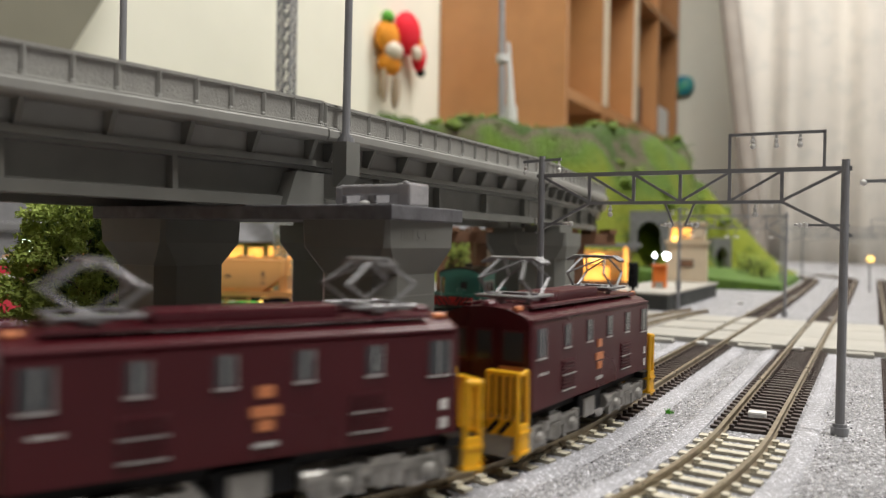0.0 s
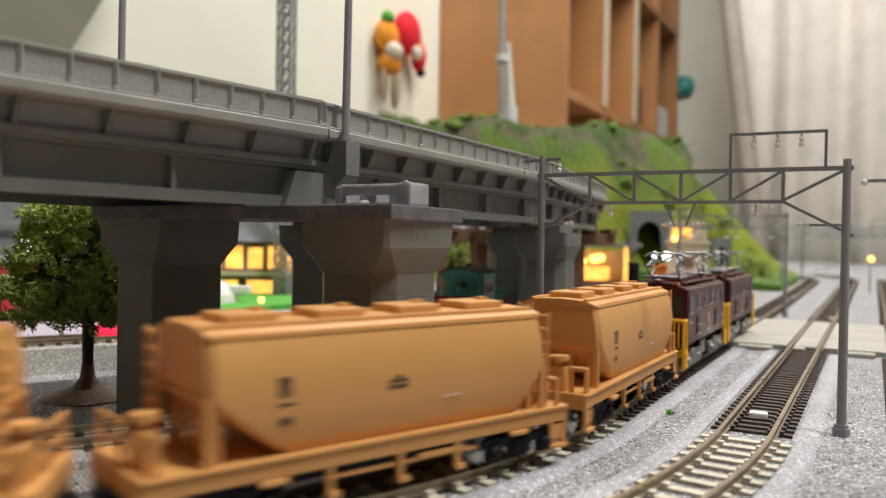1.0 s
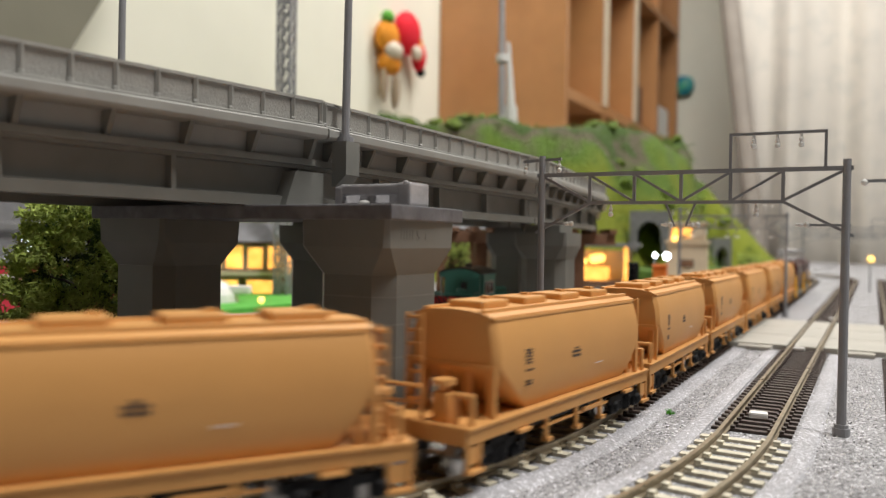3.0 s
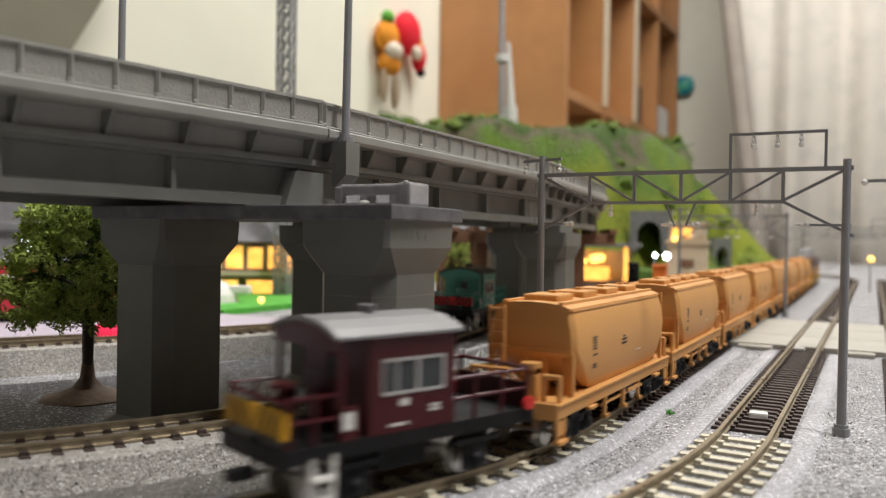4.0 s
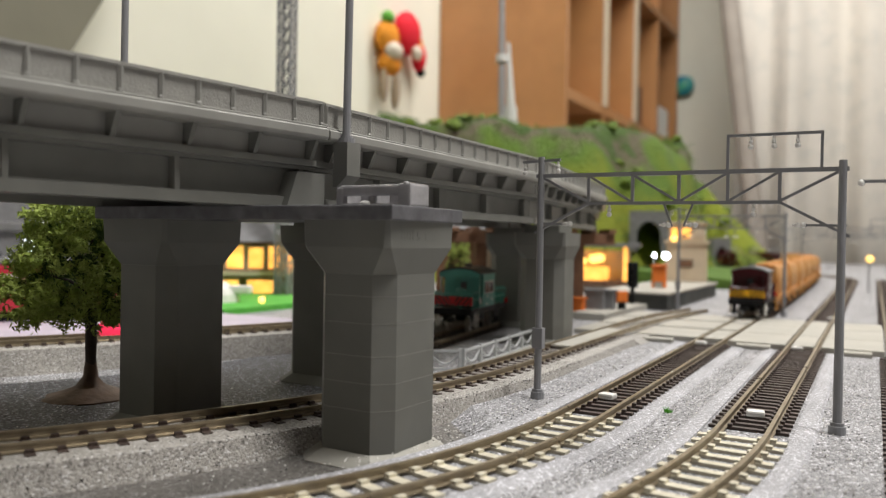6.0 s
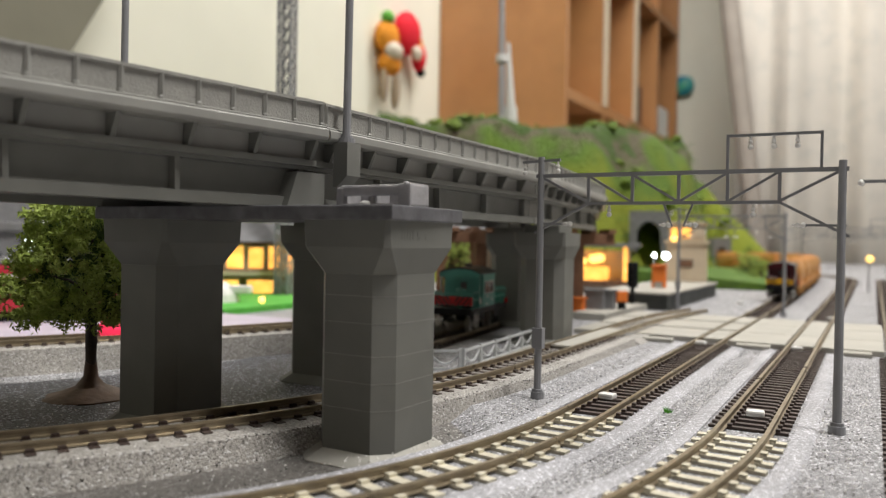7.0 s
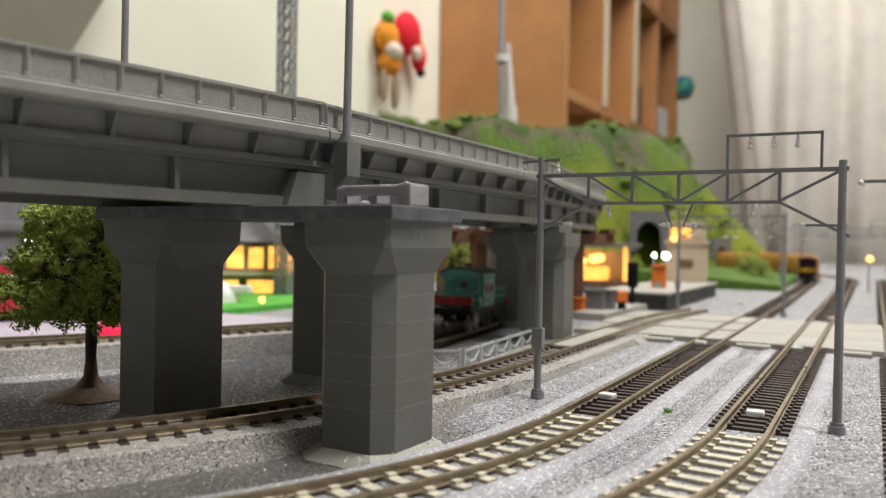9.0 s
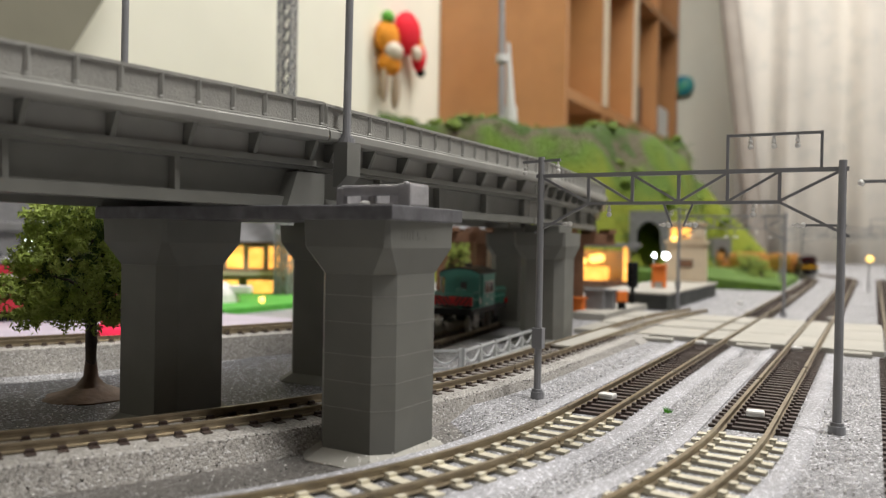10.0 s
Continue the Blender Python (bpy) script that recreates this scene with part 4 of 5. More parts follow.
part("glue", ball(bmesh.new(), (-1.5, -3.4, 0.6), 0.8, sx=1.8, sz=0.8), M_WHITE, br, "white dried glue blob")

# moulded marks on the heads of the two nearest piers
def pier_marks(x, y, turn):
    root = thing("moulded_mark", mpose(x, y, 0, turn), "raised moulded number five on a pier head", "moulded number")
    txt = bpy.data.curves.new("digit", "FONT")
    txt.body, txt.size, txt.extrude = "5", 2.6 * MM, 0.05 * MM
    ob = new("digit", txt)
    ob.parent = root
    ob.matrix_basis = Matrix.Translation(Vector((9.93, -2.4, 39.2)) * MM) @ pose(0, 0, 0, 90, 0, 90)
    ob.data.materials.append(M_PIER)
    bm = bmesh.new()
    for i in range(5):
        box(bm, 9.85, 9.97, -7.4 + i * 0.9, -6.8 + i * 0.9, 39.3, 41.2)
    box(bm, 9.85, 9.97, -7.6, -2.9, 41.3, 41.45)
    part("bars", bm, M_PIER, root)
    part("bars", boxed(9.85, 9.97, 0.8, 4.0, 39.4, 40.3), M_PIER, root)


pier_marks(-12.3, 155.0, 30.5)

# ---- trackside things ----
for x, y, tilt in ((41.7, 197.2, 8), (71.8, 179.8, -6), (100.5, 306.2, 3), (132.5, 294.4, 0), (176, 452, 0), (207, 420, 0), (196, 520, 0), (262, 590, 0)):
    cap = tagged(part("sensor_cap", boxed(-2.0, 2.0, -1.6, 1.6, 0.5, 1.9, bevel=0.5), M_WHITE, None, "small white plastic cap lying between the rails"), category="sensor cap", group="white caps between rails")
    cap.matrix_basis = mpose(x, y, 0, TRACK_TURN + tilt)

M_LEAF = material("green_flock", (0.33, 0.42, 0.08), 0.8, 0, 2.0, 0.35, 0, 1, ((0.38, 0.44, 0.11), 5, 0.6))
M_LEAF_SHADED = material("shaded_green_flock", (0.07, 0.12, 0.025), 0.85, 0, 2.0, 0.3)
M_TUFT = material("bright_green_tuft", (0.10, 0.42, 0.03), 0.8, 0, 0.8, 0.2)
M_TRUNK = material("dark_brown_trunk", (0.045, 0.028, 0.02), 0.6, 0, 2, 0.3, 0.15, 1.5)
M_ROOT = material("brown_tree_base", (0.14, 0.085, 0.055), 0.65, 0, 4, 0.25, 0.3, 2.0)
bm = bmesh.new()
for i in range(40):
    a, r = random.uniform(0, 6.28), random.uniform(0, 0.9)
    c = Vector((r * math.cos(a), r * math.sin(a), 0))
    bar(bm, c, c + Vector((random.uniform(-0.6, 0.6), random.uniform(-0.6, 0.6), random.uniform(0.5, 1.3))), 0.1, 4, 0.02)
tf = tagged(part("grass_tuft", bm, M_TUFT, None, "tiny bright green flock tuft on the gravel"), category="grass tuft")
tf.matrix_basis = mpose(53.2, 184.5, 0)

# loose dark and white grains scattered on the gravel
def grains(mat, label, n, seed, place, r0, r1):
    rng = random.Random(seed)
    verts, faces = [], []
    for i in range(n):
        q = place(rng)
        if q is None:
            continue
        r = rng.uniform(r0, r1)
        j = len(verts)
        for d in ((1, 0, 0), (0, 1, 0), (-1, 0, 0), (0, -1, 0), (0, 0, 0.8), (0, 0, -0.8)):
            k = r * rng.uniform(0.6, 1.3)
            verts.append(((q.x + d[0] * k) * MM, (q.y + d[1] * k) * MM, (q.z + r * 0.3 + d[2] * k) * MM))
        faces += [(j + a, j + b, j + c) for a, b, c in ((0, 1, 4), (1, 2, 4), (2, 3, 4), (3, 0, 4), (1, 0, 5), (2, 1, 5), (3, 2, 5), (0, 3, 5))]
    me = bpy.data.meshes.new("mesh")
    me.from_pydata(verts, [], faces)
    tagged(part("gravel_grains", me, mat, None, label), category="gravel", kind="stuff")


def between_tracks(rng):
    ac, al = rng.uniform(-20, 62), rng.uniform(-75, 142)
    if min(abs(ac), abs(ac - 33), abs(ac - 66)) < 10:
        return None
    return TRACK_B.place(al, ac - 33, 0.1) if al < 0 else at(ac, al, 0.1)


def on_bed(rng):
    return TRACK_C.place(rng.uniform(-300, 20), rng.choice((rng.uniform(8.6, 12), rng.uniform(12, 14.8), rng.uniform(-11, -8.6))), 2.5)


def on_sand(rng):
    return TRACK_C.place(rng.uniform(-300, -45), rng.choice((rng.uniform(-60, -16), rng.uniform(16, 34))), -2.5)


def bed_side(rng):
    f = rng.uniform(0, 1)
    return TRACK_C.place(rng.uniform(-300, 60), 14.4 - 1.9 * f, -2.6 + 4.9 * f)


for place, what, nb, nw in ((between_tracks, "between the tracks", 1700, 2800), (on_bed, "on the ballast bed", 900, 600), (on_sand, "on the sand", 900, 900), (bed_side, "on the ballast slope", 600, 200)):
    grains(M_BLACK, "scattered black gravel grains " + what, nb, 3, place, 0.08, 0.22)
    grains(M_WHITE, "scattered white gravel grains " + what, nw, 4, place, 0.10, 0.26)

# crossing of cream panels
M_PANEL = material("cream_crossing_panel", (0.42, 0.405, 0.36), 0.55, 0, 12, 0.05, 0, 1, ((0.5, 0.47, 0.4), 20, 0.4))
cr = thing("level_crossing", mpose(33, 177, 0, TRACK_TURN), "cream plastic level crossing panels across the tracks", "level crossing", "", "structure")
for a0, a1 in ((-58, -44), (-31, -6.2), (-3.9, 3.9), (6.2, 26.8), (29.1, 36.9), (39.2, 59.8), (62.1, 69.9), (72.2, 120)):
    for k in range(3):
        part("panel", boxed(a0, a1, 153 + k * 37 + (4 if a0 < 0 else 0), 189.2 + k * 37, 0, 2.1, bevel=0.35), M_PANEL, cr)
for a in (-20, 16, 50):
    part("ramp", boxed(a - 6, a + 6, 147, 152.6, 0, 1.6, bevel=0.4), M_PANEL, cr)
pf = thing("platform_edge", mpose(33, 177, 0, TRACK_TURN), "cream plastic walkway panel beside a track", "walkway panel", "", "structure")
part("panel", boxed(-41.4, -33.6, 86, 150, 3.0, 4.1, bevel=0.4), M_PANEL, pf)
setting("ballast_ramp", sweep(bmesh.new(), TRACK_C, 90.5, 225, 8, [(-15, -0.5), (15.5, -0.5), (11.5, 1.6), (-11, 1.6)]), M_BED, "pale ballast under the crossing end of a track", "ballast bed")


# ---- miniature tree ----
def tree(x, y, height, spread, seed, n_clumps, trunk_h, label, z0=0.3):
    rng = random.Random(seed)
    root = thing("tree", mpose(x, y, z0), label, "tree")
    bm = loft(bmesh.new(), [[Vector((r * math.cos(a * 0.5236) * (1 + 0.08 * math.sin(a * 2.1)), r * math.sin(a * 0.5236), z)) for a in range(12)]
                            for r, z in ((1.4, 7.5), (1.25, 10), (1.35, 14), (1.3, trunk_h), (0.9, trunk_h + 9), (0.35, height * 0.8))])
    part("trunk", bm, M_TRUNK, root, smooth=True)
    bm = loft(bmesh.new(), [[Vector((r * math.cos(a * 0.3491) * (1 + 0.16 * rng.random()), r * math.sin(a * 0.3491) * (1 + 0.16 * rng.random()), z * (1 + 0.2 * rng.random()))) for a in range(18)]
                            for r, z in ((10.4, 0.0), (9.9, 0.7), (6.6, 1.6), (3.2, 3.0), (1.8, 5.0), (1.35, 8.2))])
    part("base", bm, M_ROOT, root, "brown spreading root base", smooth=True)
    for i in range(9):
        a, z = i * 2.4, trunk_h - 1 + i * 1.9
        r = spread * (0.75 - 0.04 * i)
        mid = Vector((r * 0.45 * math.cos(a), r * 0.45 * math.sin(a), z + 3.2))
        bm = bar(bmesh.new(), (0, 0, z), mid, 0.75 - 0.04 * i, 7, 0.5 - 0.03 * i)
        bar(bm, mid, Vector((r * math.cos(a), r * math.sin(a), z + 5.0)), 0.5 - 0.03 * i, 6, 0.15)
        part("limb", bm, M_TRUNK, root)
    # crown: ragged clumps of tiny star-shaped flock; darker inner leaves paint in the crown's shade
    for mat, name, share in ((M_LEAF, "crown", 1.0), (M_LEAF_SHADED, "inner_crown", 0.35)):
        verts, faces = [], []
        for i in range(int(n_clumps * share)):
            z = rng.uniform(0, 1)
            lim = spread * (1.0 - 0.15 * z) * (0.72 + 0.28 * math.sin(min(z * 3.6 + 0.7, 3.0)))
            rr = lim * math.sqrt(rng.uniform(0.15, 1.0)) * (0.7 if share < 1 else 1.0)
            a = rng.uniform(0, 6.283)
            if math.sin(a * 3 + z * 9) + math.sin(z * 17 + a) < -1.25:
                continue
            c = Vector((rr * math.cos(a) - 0.12 * spread, rr * math.sin(a), trunk_h + 1 + z * (height - trunk_h - 1) - 2.6 * rr / spread * (1 - z)))
            cr_ = rng.uniform(1.0, 2.3)
            for k in range(34):
                d = Vector((rng.gauss(0, 1), rng.gauss(0, 1), rng.gauss(0, 0.8))).normalized() * cr_ * rng.uniform(0.35, 1.1)
                q = c + d
                u = Vector((rng.gauss(0, 1), rng.gauss(0, 1), rng.gauss(0, 1))).normalized()
                v = u.orthogonal().normalized()
                ln, wd = rng.uniform(0.55, 1.3), rng.uniform(0.16, 0.34)
                j = len(verts)
                verts += [(q + u * ln)[:], (q + v * wd)[:], (q - u * ln * 0.6)[:], (q - v * wd)[:]]
                faces.append((j, j + 1, j + 2, j + 3))
        me = bpy.data.meshes.new("mesh")
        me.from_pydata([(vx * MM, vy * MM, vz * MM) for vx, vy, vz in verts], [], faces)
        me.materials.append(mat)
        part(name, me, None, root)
    return root


tree(-90.0, 203, 51, 20.5, 5, 900, 20.5, "small green flocked model tree on a brown root base", -2.9)


# ---- green van on its siding, white fence ----
SIDING = Line(11.8, 338, 21, ((120, 0),), ((110, 0),))
track("track_f", SIDING, "short siding track with dark sleepers under a parked van", [(-105, 110, 4.8, ME_BROWN)])
shorten(brake_van(on_track(SIDING, 0), M_TEAL, M_ROOFDARK, "teal green brake van with dark roof parked on a siding", False))
M_FENCE = material("white_grey_fence", (0.55, 0.57, 0.58), 0.5, 0, 4, 0.06)


def fence(x, y, turn, length, panels):
    root = thing("truss_fence", mpose(x, y, 0, turn), "white plastic truss railing beside a track", "fence", "white fences")
    part("sill", boxed(-0.6, 0.6, 0, length, 0, 0.7), M_FENCE, root)
    part("top_rail", boxed(-0.45, 0.45, 0, length, 5.4, 6.1), M_FENCE, root)
    for i in range(panels + 1):
        y0 = length * i / panels
        part("post", boxed(-0.6, 0.6, y0 - 0.45, y0 + 0.45, 0, 6.6), M_FENCE, root)
        if i < panels:
            y1, bm = length * (i + 1) / panels, bmesh.new()
            pts = [(0, y0 + (y1 - y0) * k / 6, 5.2 - 3.4 * math.sin(math.pi * k / 6)) for k in range(7)]
            rail_frame(bm, pts, 0.32)
            part("brace", bm, M_FENCE, root)


fence(6.8, 240, 25, 66, 5)
fence(-3.5, 238.6, 84, 9.3, 1)
setting("footpath", sweep(bmesh.new(), Line(8.5, 236, 25, ((74, 0),)), 0, 70, 70, [(-2.5, 0), (3, 0), (3, 0.5), (-2.5, 0.5)]), M_PANEL, "cream strip under a white railing", "footpath")


# ---- hill, tunnels and far layout ----
def grass_material(name, low, high, z0, z1):
    m = bpy.data.materials.new(name)
    m.use_nodes = True
    nodes, links = m.node_tree.nodes, m.node_tree.links
    b = nodes["Principled BSDF"]
    b.inputs["Roughness"].default_value = 0.9
    coord = nodes.new("ShaderNodeTexCoord")
    sep = nodes.new("ShaderNodeSeparateXYZ")
    links.new(coord.outputs["Object"], sep.inputs[0])
    rng = nodes.new("ShaderNodeMapRange")
    rng.inputs["From Min"].default_value, rng.inputs["From Max"].default_value = z0 * MM, z1 * MM
    links.new(sep.outputs["Z"], rng.inputs["Value"])
    patch = nodes.new("ShaderNodeTexNoise")
    patch.inputs["Scale"].default_value, patch.inputs["Detail"].default_value = 14.0, 6.0
    links.new(coord.outputs["Object"], patch.inputs["Vector"])
    add = nodes.new("ShaderNodeMath")
    add.operation = "MULTIPLY_ADD"
    links.new(patch.outputs["Fac"], add.inputs[0])
    add.inputs[1].default_value = 1.4
    sub = nodes.new("ShaderNodeMath")
    sub.operation = "SUBTRACT"
    links.new(rng.outputs["Result"], sub.inputs[0])
    sub.inputs[1].default_value = 0.7
    links.new(sub.outputs[0], add.inputs[2])
    ramp = nodes.new("ShaderNodeValToRGB")
    e = ramp.color_ramp.elements
    e[0].position, e[0].color = 0.42, (*low, 1)
    e[1].position, e[1].color = 1.0, (*high, 1)
    n = e.new(0.72)
    n.color = (0.10, 0.18, 0.02, 1)
    n = e.new(0.9)
    n.color = (0.13, 0.105, 0.07, 1)
    links.new(add.outputs[0], ramp.inputs["Fac"])
    fine = nodes.new("ShaderNodeTexNoise")
    fine.inputs["Scale"].default_value = 300.0
    links.new(coord.outputs["Object"], fine.inputs["Vector"])
    mr = nodes.new("ShaderNodeMapRange")
    mr.inputs["To Min"].default_value, mr.inputs["To Max"].default_value = 0.6, 1.4
    links.new(fine.outputs["Fac"], mr.inputs["Value"])
    hsv = nodes.new("ShaderNodeHueSaturation")
    links.new(ramp.outputs["Color"], hsv.inputs["Color"])
    links.new(mr.outputs["Result"], hsv.inputs["Value"])
    links.new(hsv.outputs["Color"], b.inputs["Base Color"])
    bump = nodes.new("ShaderNodeBump")
    bump.inputs["Distance"].default_value = 0.004
    links.new(fine.outputs["Fac"], bump.inputs["Height"])
    links.new(bump.outputs["Normal"], b.inputs["Normal"])
    return m


M_HILL = grass_material("hill_grass", (0.20, 0.235, 0.015), (0.05, 0.095, 0.012), 0, 170)
M_MEADOW = material("meadow_flock", (0.085, 0.16, 0.02), 0.9, 0, 8, 0.25, 1.0, 3.0, ((0.045, 0.10, 0.015), 25, 0.7))
M_STONE = material("grey_portal_stone", (0.20, 0.20, 0.21), 0.7, 0, 5, 0.15)
# flat near-black lining of the tunnel bores
M_VOID = material("bore_black", (0.008, 0.008, 0.009), 0.9)
M_BEIGE = material("beige_station_wall", (0.62, 0.52, 0.38), 0.6, 0, 8, 0.06)
M_DKGREY = material("dark_platform_side", (0.09, 0.095, 0.09), 0.7, 0, 5, 0.15)
M_LIT = material("warm_lit_interior", (1.0, 0.48, 0.09), 0.6, 0, 7, 0.35, emit=1.7)
M_LAMP_Y = material("yellow_lamp_glow", (1.0, 0.6, 0.14), 0.5, emit=3.5)
M_LAMP_W = material("white_led_glow", (0.85, 0.93, 1.0), 0.5, emit=14.0)
M_LAMP_R = material("red_lamp_glow", (0.9, 0.03, 0.09), 0.5, emit=1.0)
M_SIGORANGE = material("orange_model_paint", (0.8, 0.20, 0.03), 0.5, 0, 5, 0.08)
M_BRICKBR = material("brown_model_wall", (0.20, 0.10, 0.055), 0.7, 0, 5, 0.2)
M_LAWN = material("vivid_green_lawn", (0.09, 0.42, 0.05), 0.8, 0, 6, 0.12)
M_REDCOACH = material("red_coach_paint", (0.55, 0.03, 0.05), 0.4, 0, 8, 0.05)
M_STREET = material("pale_lilac_street", (0.50, 0.45, 0.53), 0.7, 0, 25, 0.08)


def hill_height(x, y):
    u, v = (x - 40) / (350.0 if x < 40 else 520.0), (y - 1050 - 0.9 * max(0.0, x - 150)) / 320.0
    r = (u ** 4 + v ** 4) ** 0.25
    if r >= 1:
        return -3.0
    top = 168 if x < 350 else 168 - 0.0026 * (x - 350) ** 2
    e = min(1.0, (1 - r) * 2.5)
    e = e * e * (3 - 2 * e)
    n = noise.fractal(Vector((x * 0.013, y * 0.013, 3.0)), 1.0, 2.0, 4)
    k = min(1.0, max(0.0, (0.35 - x / y) / 0.05))
    back = min(1.0, max(0.0, (math.hypot(x - 197, y - 998) - 262) / 60)) if y > 1050 else 0.0
    return max(-3.0, (top * e + n * 12 * e) * max(k * k * (3 - 2 * k), back))


bm = bmesh.new()
NX, NY = 110, 120
grid = [[bm.verts.new((-330 + 920 * i / NX, 715 + 1080 * j / NY, hill_height(-330 + 920 * i / NX, 715 + 1080 * j / NY))) for i in range(NX + 1)] for j in range(NY + 1)]
for j in range(NY):
    for i in range(NX):
        bm.faces.new((grid[j][i], grid[j][i + 1], grid[j + 1][i + 1], grid[j + 1][i]))
setting("hill", bm, M_HILL, "green model hill of flocked grass with bare brown patches", "hill", smooth=True)

# flocked bushes over the upper slopes
M_BUSH = material("olive_flock_bush", (0.16, 0.23, 0.03), 0.9, 0, 9, 0.35, 0, 1, ((0.06, 0.11, 0.015), 30, 0.8))
rnd_hill = random.Random(71)
bm = bmesh.new()
for i in range(420):
    x, y = rnd_hill.uniform(-150, 480), rnd_hill.uniform(740, 1250)
    z = hill_height(x, y)
    if z < 55 or noise.noise(Vector((x * 0.011, y * 0.011, 9.0))) < -0.12:
        continue
    r = rnd_hill.uniform(4, 11)
    turn = rnd_hill.uniform(0, 6.28)
    for k in range(7):
        c = Vector((x + r * 0.9 * math.cos(turn + k * 2.4) * (k / 7), y + r * 0.9 * math.sin(turn + k * 2.4) * (k / 7), z + r * rnd_hill.uniform(-0.1, 0.55)))
        q = r * rnd_hill.uniform(0.3, 0.6)
        top = [bm.verts.new(c + Vector((q * math.cos(a), q * math.sin(a), rnd_hill.uniform(-0.3, 0.3) * q))) for a in (0, 1.05, 2.1, 3.14, 4.2, 5.25)]
        tip, foot = bm.verts.new(c + Vector((0, 0, q))), bm.verts.new(c - Vector((0, 0, q)))
        for n in range(6):
            bm.faces.new((top[n], top[(n + 1) % 6], tip))
            bm.faces.new((top[(n + 1) % 6], top[n], foot))
tagged(part("hill_bush", bm, M_BUSH, None), "low olive green flock bushes on the model hill", "bush", kind="stuff")

# bushes over the hill: ragged tufts of flock
rng = random.Random(11)
verts, faces = [], []
for i in range(1300):
    x, y = rng.uniform(-250, 520), rng.uniform(740, 1500)
    h = hill_height(x, y)
    if h < 6:
        continue
    for k in range(16):
        q = Vector((x + rng.gauss(0, 4), y + rng.gauss(0, 4), h + abs(rng.gauss(0, 2.6))))
        u = Vector((rng.gauss(0, 1), rng.gauss(0, 1), rng.gauss(0, 1))).normalized()
        v = u.orthogonal().normalized()
        j = len(verts)
        verts += [((q + w) * MM)[:] for w in (u * 2.2, v * 0.9, -u * 2.2, -v * 0.9)]
        faces.append((j, j + 1, j + 2, j + 3))
me = bpy.data.meshes.new("mesh")
me.from_pydata(verts, [], faces)
tagged(part("hill_scrub", me, M_MEADOW, None, "short green flock scrub on the hill"), category="scrub", kind="stuff")


def tunnel_portal(x, y, z, turn, w, h, label):
    """A stone front with an arched black bore that goes back into the hill."""
    root = thing("tunnel_portal", mpose(x, y, z, turn), label, "tunnel portal", "tunnel portals")
    arch = [(w / 2 * math.cos(a), h * 0.5 + h * 0.5 * math.sin(a)) for a in [math.pi * i / 10 for i in range(11)]]
    inner = [(w / 2, 0)] + arch[1:-1] + [(-w / 2, 0)]
    bm = bmesh.new()
    outer = [(w * 0.8, 0)] + [(w * 0.8 * (1 - 2 * i / 8), h * 1.35) for i in range(9)] + [(-w * 0.8, 0)]
    loops = []
    for y0 in (-4, 4):
        loops.append(([bm.verts.new((a, y0, b)) for a, b in inner], [bm.verts.new((a, y0, b)) for a, b in outer]))
    for a, b in loops:
        for i in range(len(a) - 1):
            bm.faces.new((a[i], a[i + 1], b[i + 1], b[i]))
    for k in range(2):
        for i in range(len(loops[0][k]) - 1):
            bm.faces.new((loops[0][k][i], loops[0][k][i + 1], loops[1][k][i + 1], loops[1][k][i]))
    part("front", bm, M_STONE, root)
    part("bore", loft(bmesh.new(), [[Vector((a, y0, b)) for a, b in inner] for y0 in (4.2, 90)], close=False), M_VOID, root, "black tunnel bore")


q = TRACK_A(1066)
tunnel_portal(q[0], q[1], 0, math.degrees(q[2]), 27, 36, "grey stone tunnel portal round a track")
tunnel_portal(206, 792, 31, 20, 24, 30, "grey stone tunnel portal high on the hill foot")
setting("meadow", sweep(bmesh.new(), TRACK_A, 560, 1060, 30, [(-150, 0), (-12, 0), (-14, 5), (-60, 9), (-110, 12), (-150, 16)]), M_MEADOW, "green flocked meadow inside the far curve", "meadow")
setting("meadow_edge", sweep(bmesh.new(), TRACK_E, 520, 1050, 60, [(24, 0), (60, 0), (58, 7), (27, 5)]), M_MEADOW, "green flocked verge along the tracks", "meadow")


# station halt with beige tower
st = thing("station_platform", mpose(33, 177, 0, TRACK_TURN), "pale station platform with a dark ribbed side", "platform")
part("core", boxed(-92, -50, 300, 460, 0, 9, bevel=0.4), M_DKGREY, st)
part("top", boxed(-93, -49, 298, 462, 9, 10.4, bevel=0.3), M_PANEL, st)
for i in range(16):
    part("rib", boxed(-50, -49.2, 303 + i * 10, 305 + i * 10, 0, 9), M_DKGREY, st)
tw = thing("station_house", mpose(192, 622, 10.4, 20), "small beige station house with warm lit upper windows", "station house")
part("wall", boxed(-15, 15, -12, 12, 0, 29, bevel=0.4), M_BEIGE, tw)
part("cornice", boxed(-16.5, 16.5, -13.5, 13.5, 29, 31.5, bevel=0.4), M_BEIGE, tw)
part("upper_wall", boxed(-13.5, 13.5, -11, 11, 31.5, 44, bevel=0.4), M_BEIGE, tw)
part("roof", boxed(-15, 15, -12.5, 12.5, 44, 46, bevel=0.4), M_BEIGE, tw)
w = part("window", boxed(-5, 5, -12.6, -11.8, 11, 17), M_DKGREY, tw)
part("pane", boxed(-4.4, 4.4, -12.8, -12.5, 11.6, 16.4), M_BRICKBR, w)
for x in (-8, 0, 8):
    part("lit_window", boxed(x - 3, x + 3, -11.6, -10.8, 34, 41), M_LIT if x < 5 else M_BEIGE, tw, "warm lit window")
part("lamp", ball(bmesh.new(), (-9, -13.5, 33), 2.4), M_LAMP_Y, tw)

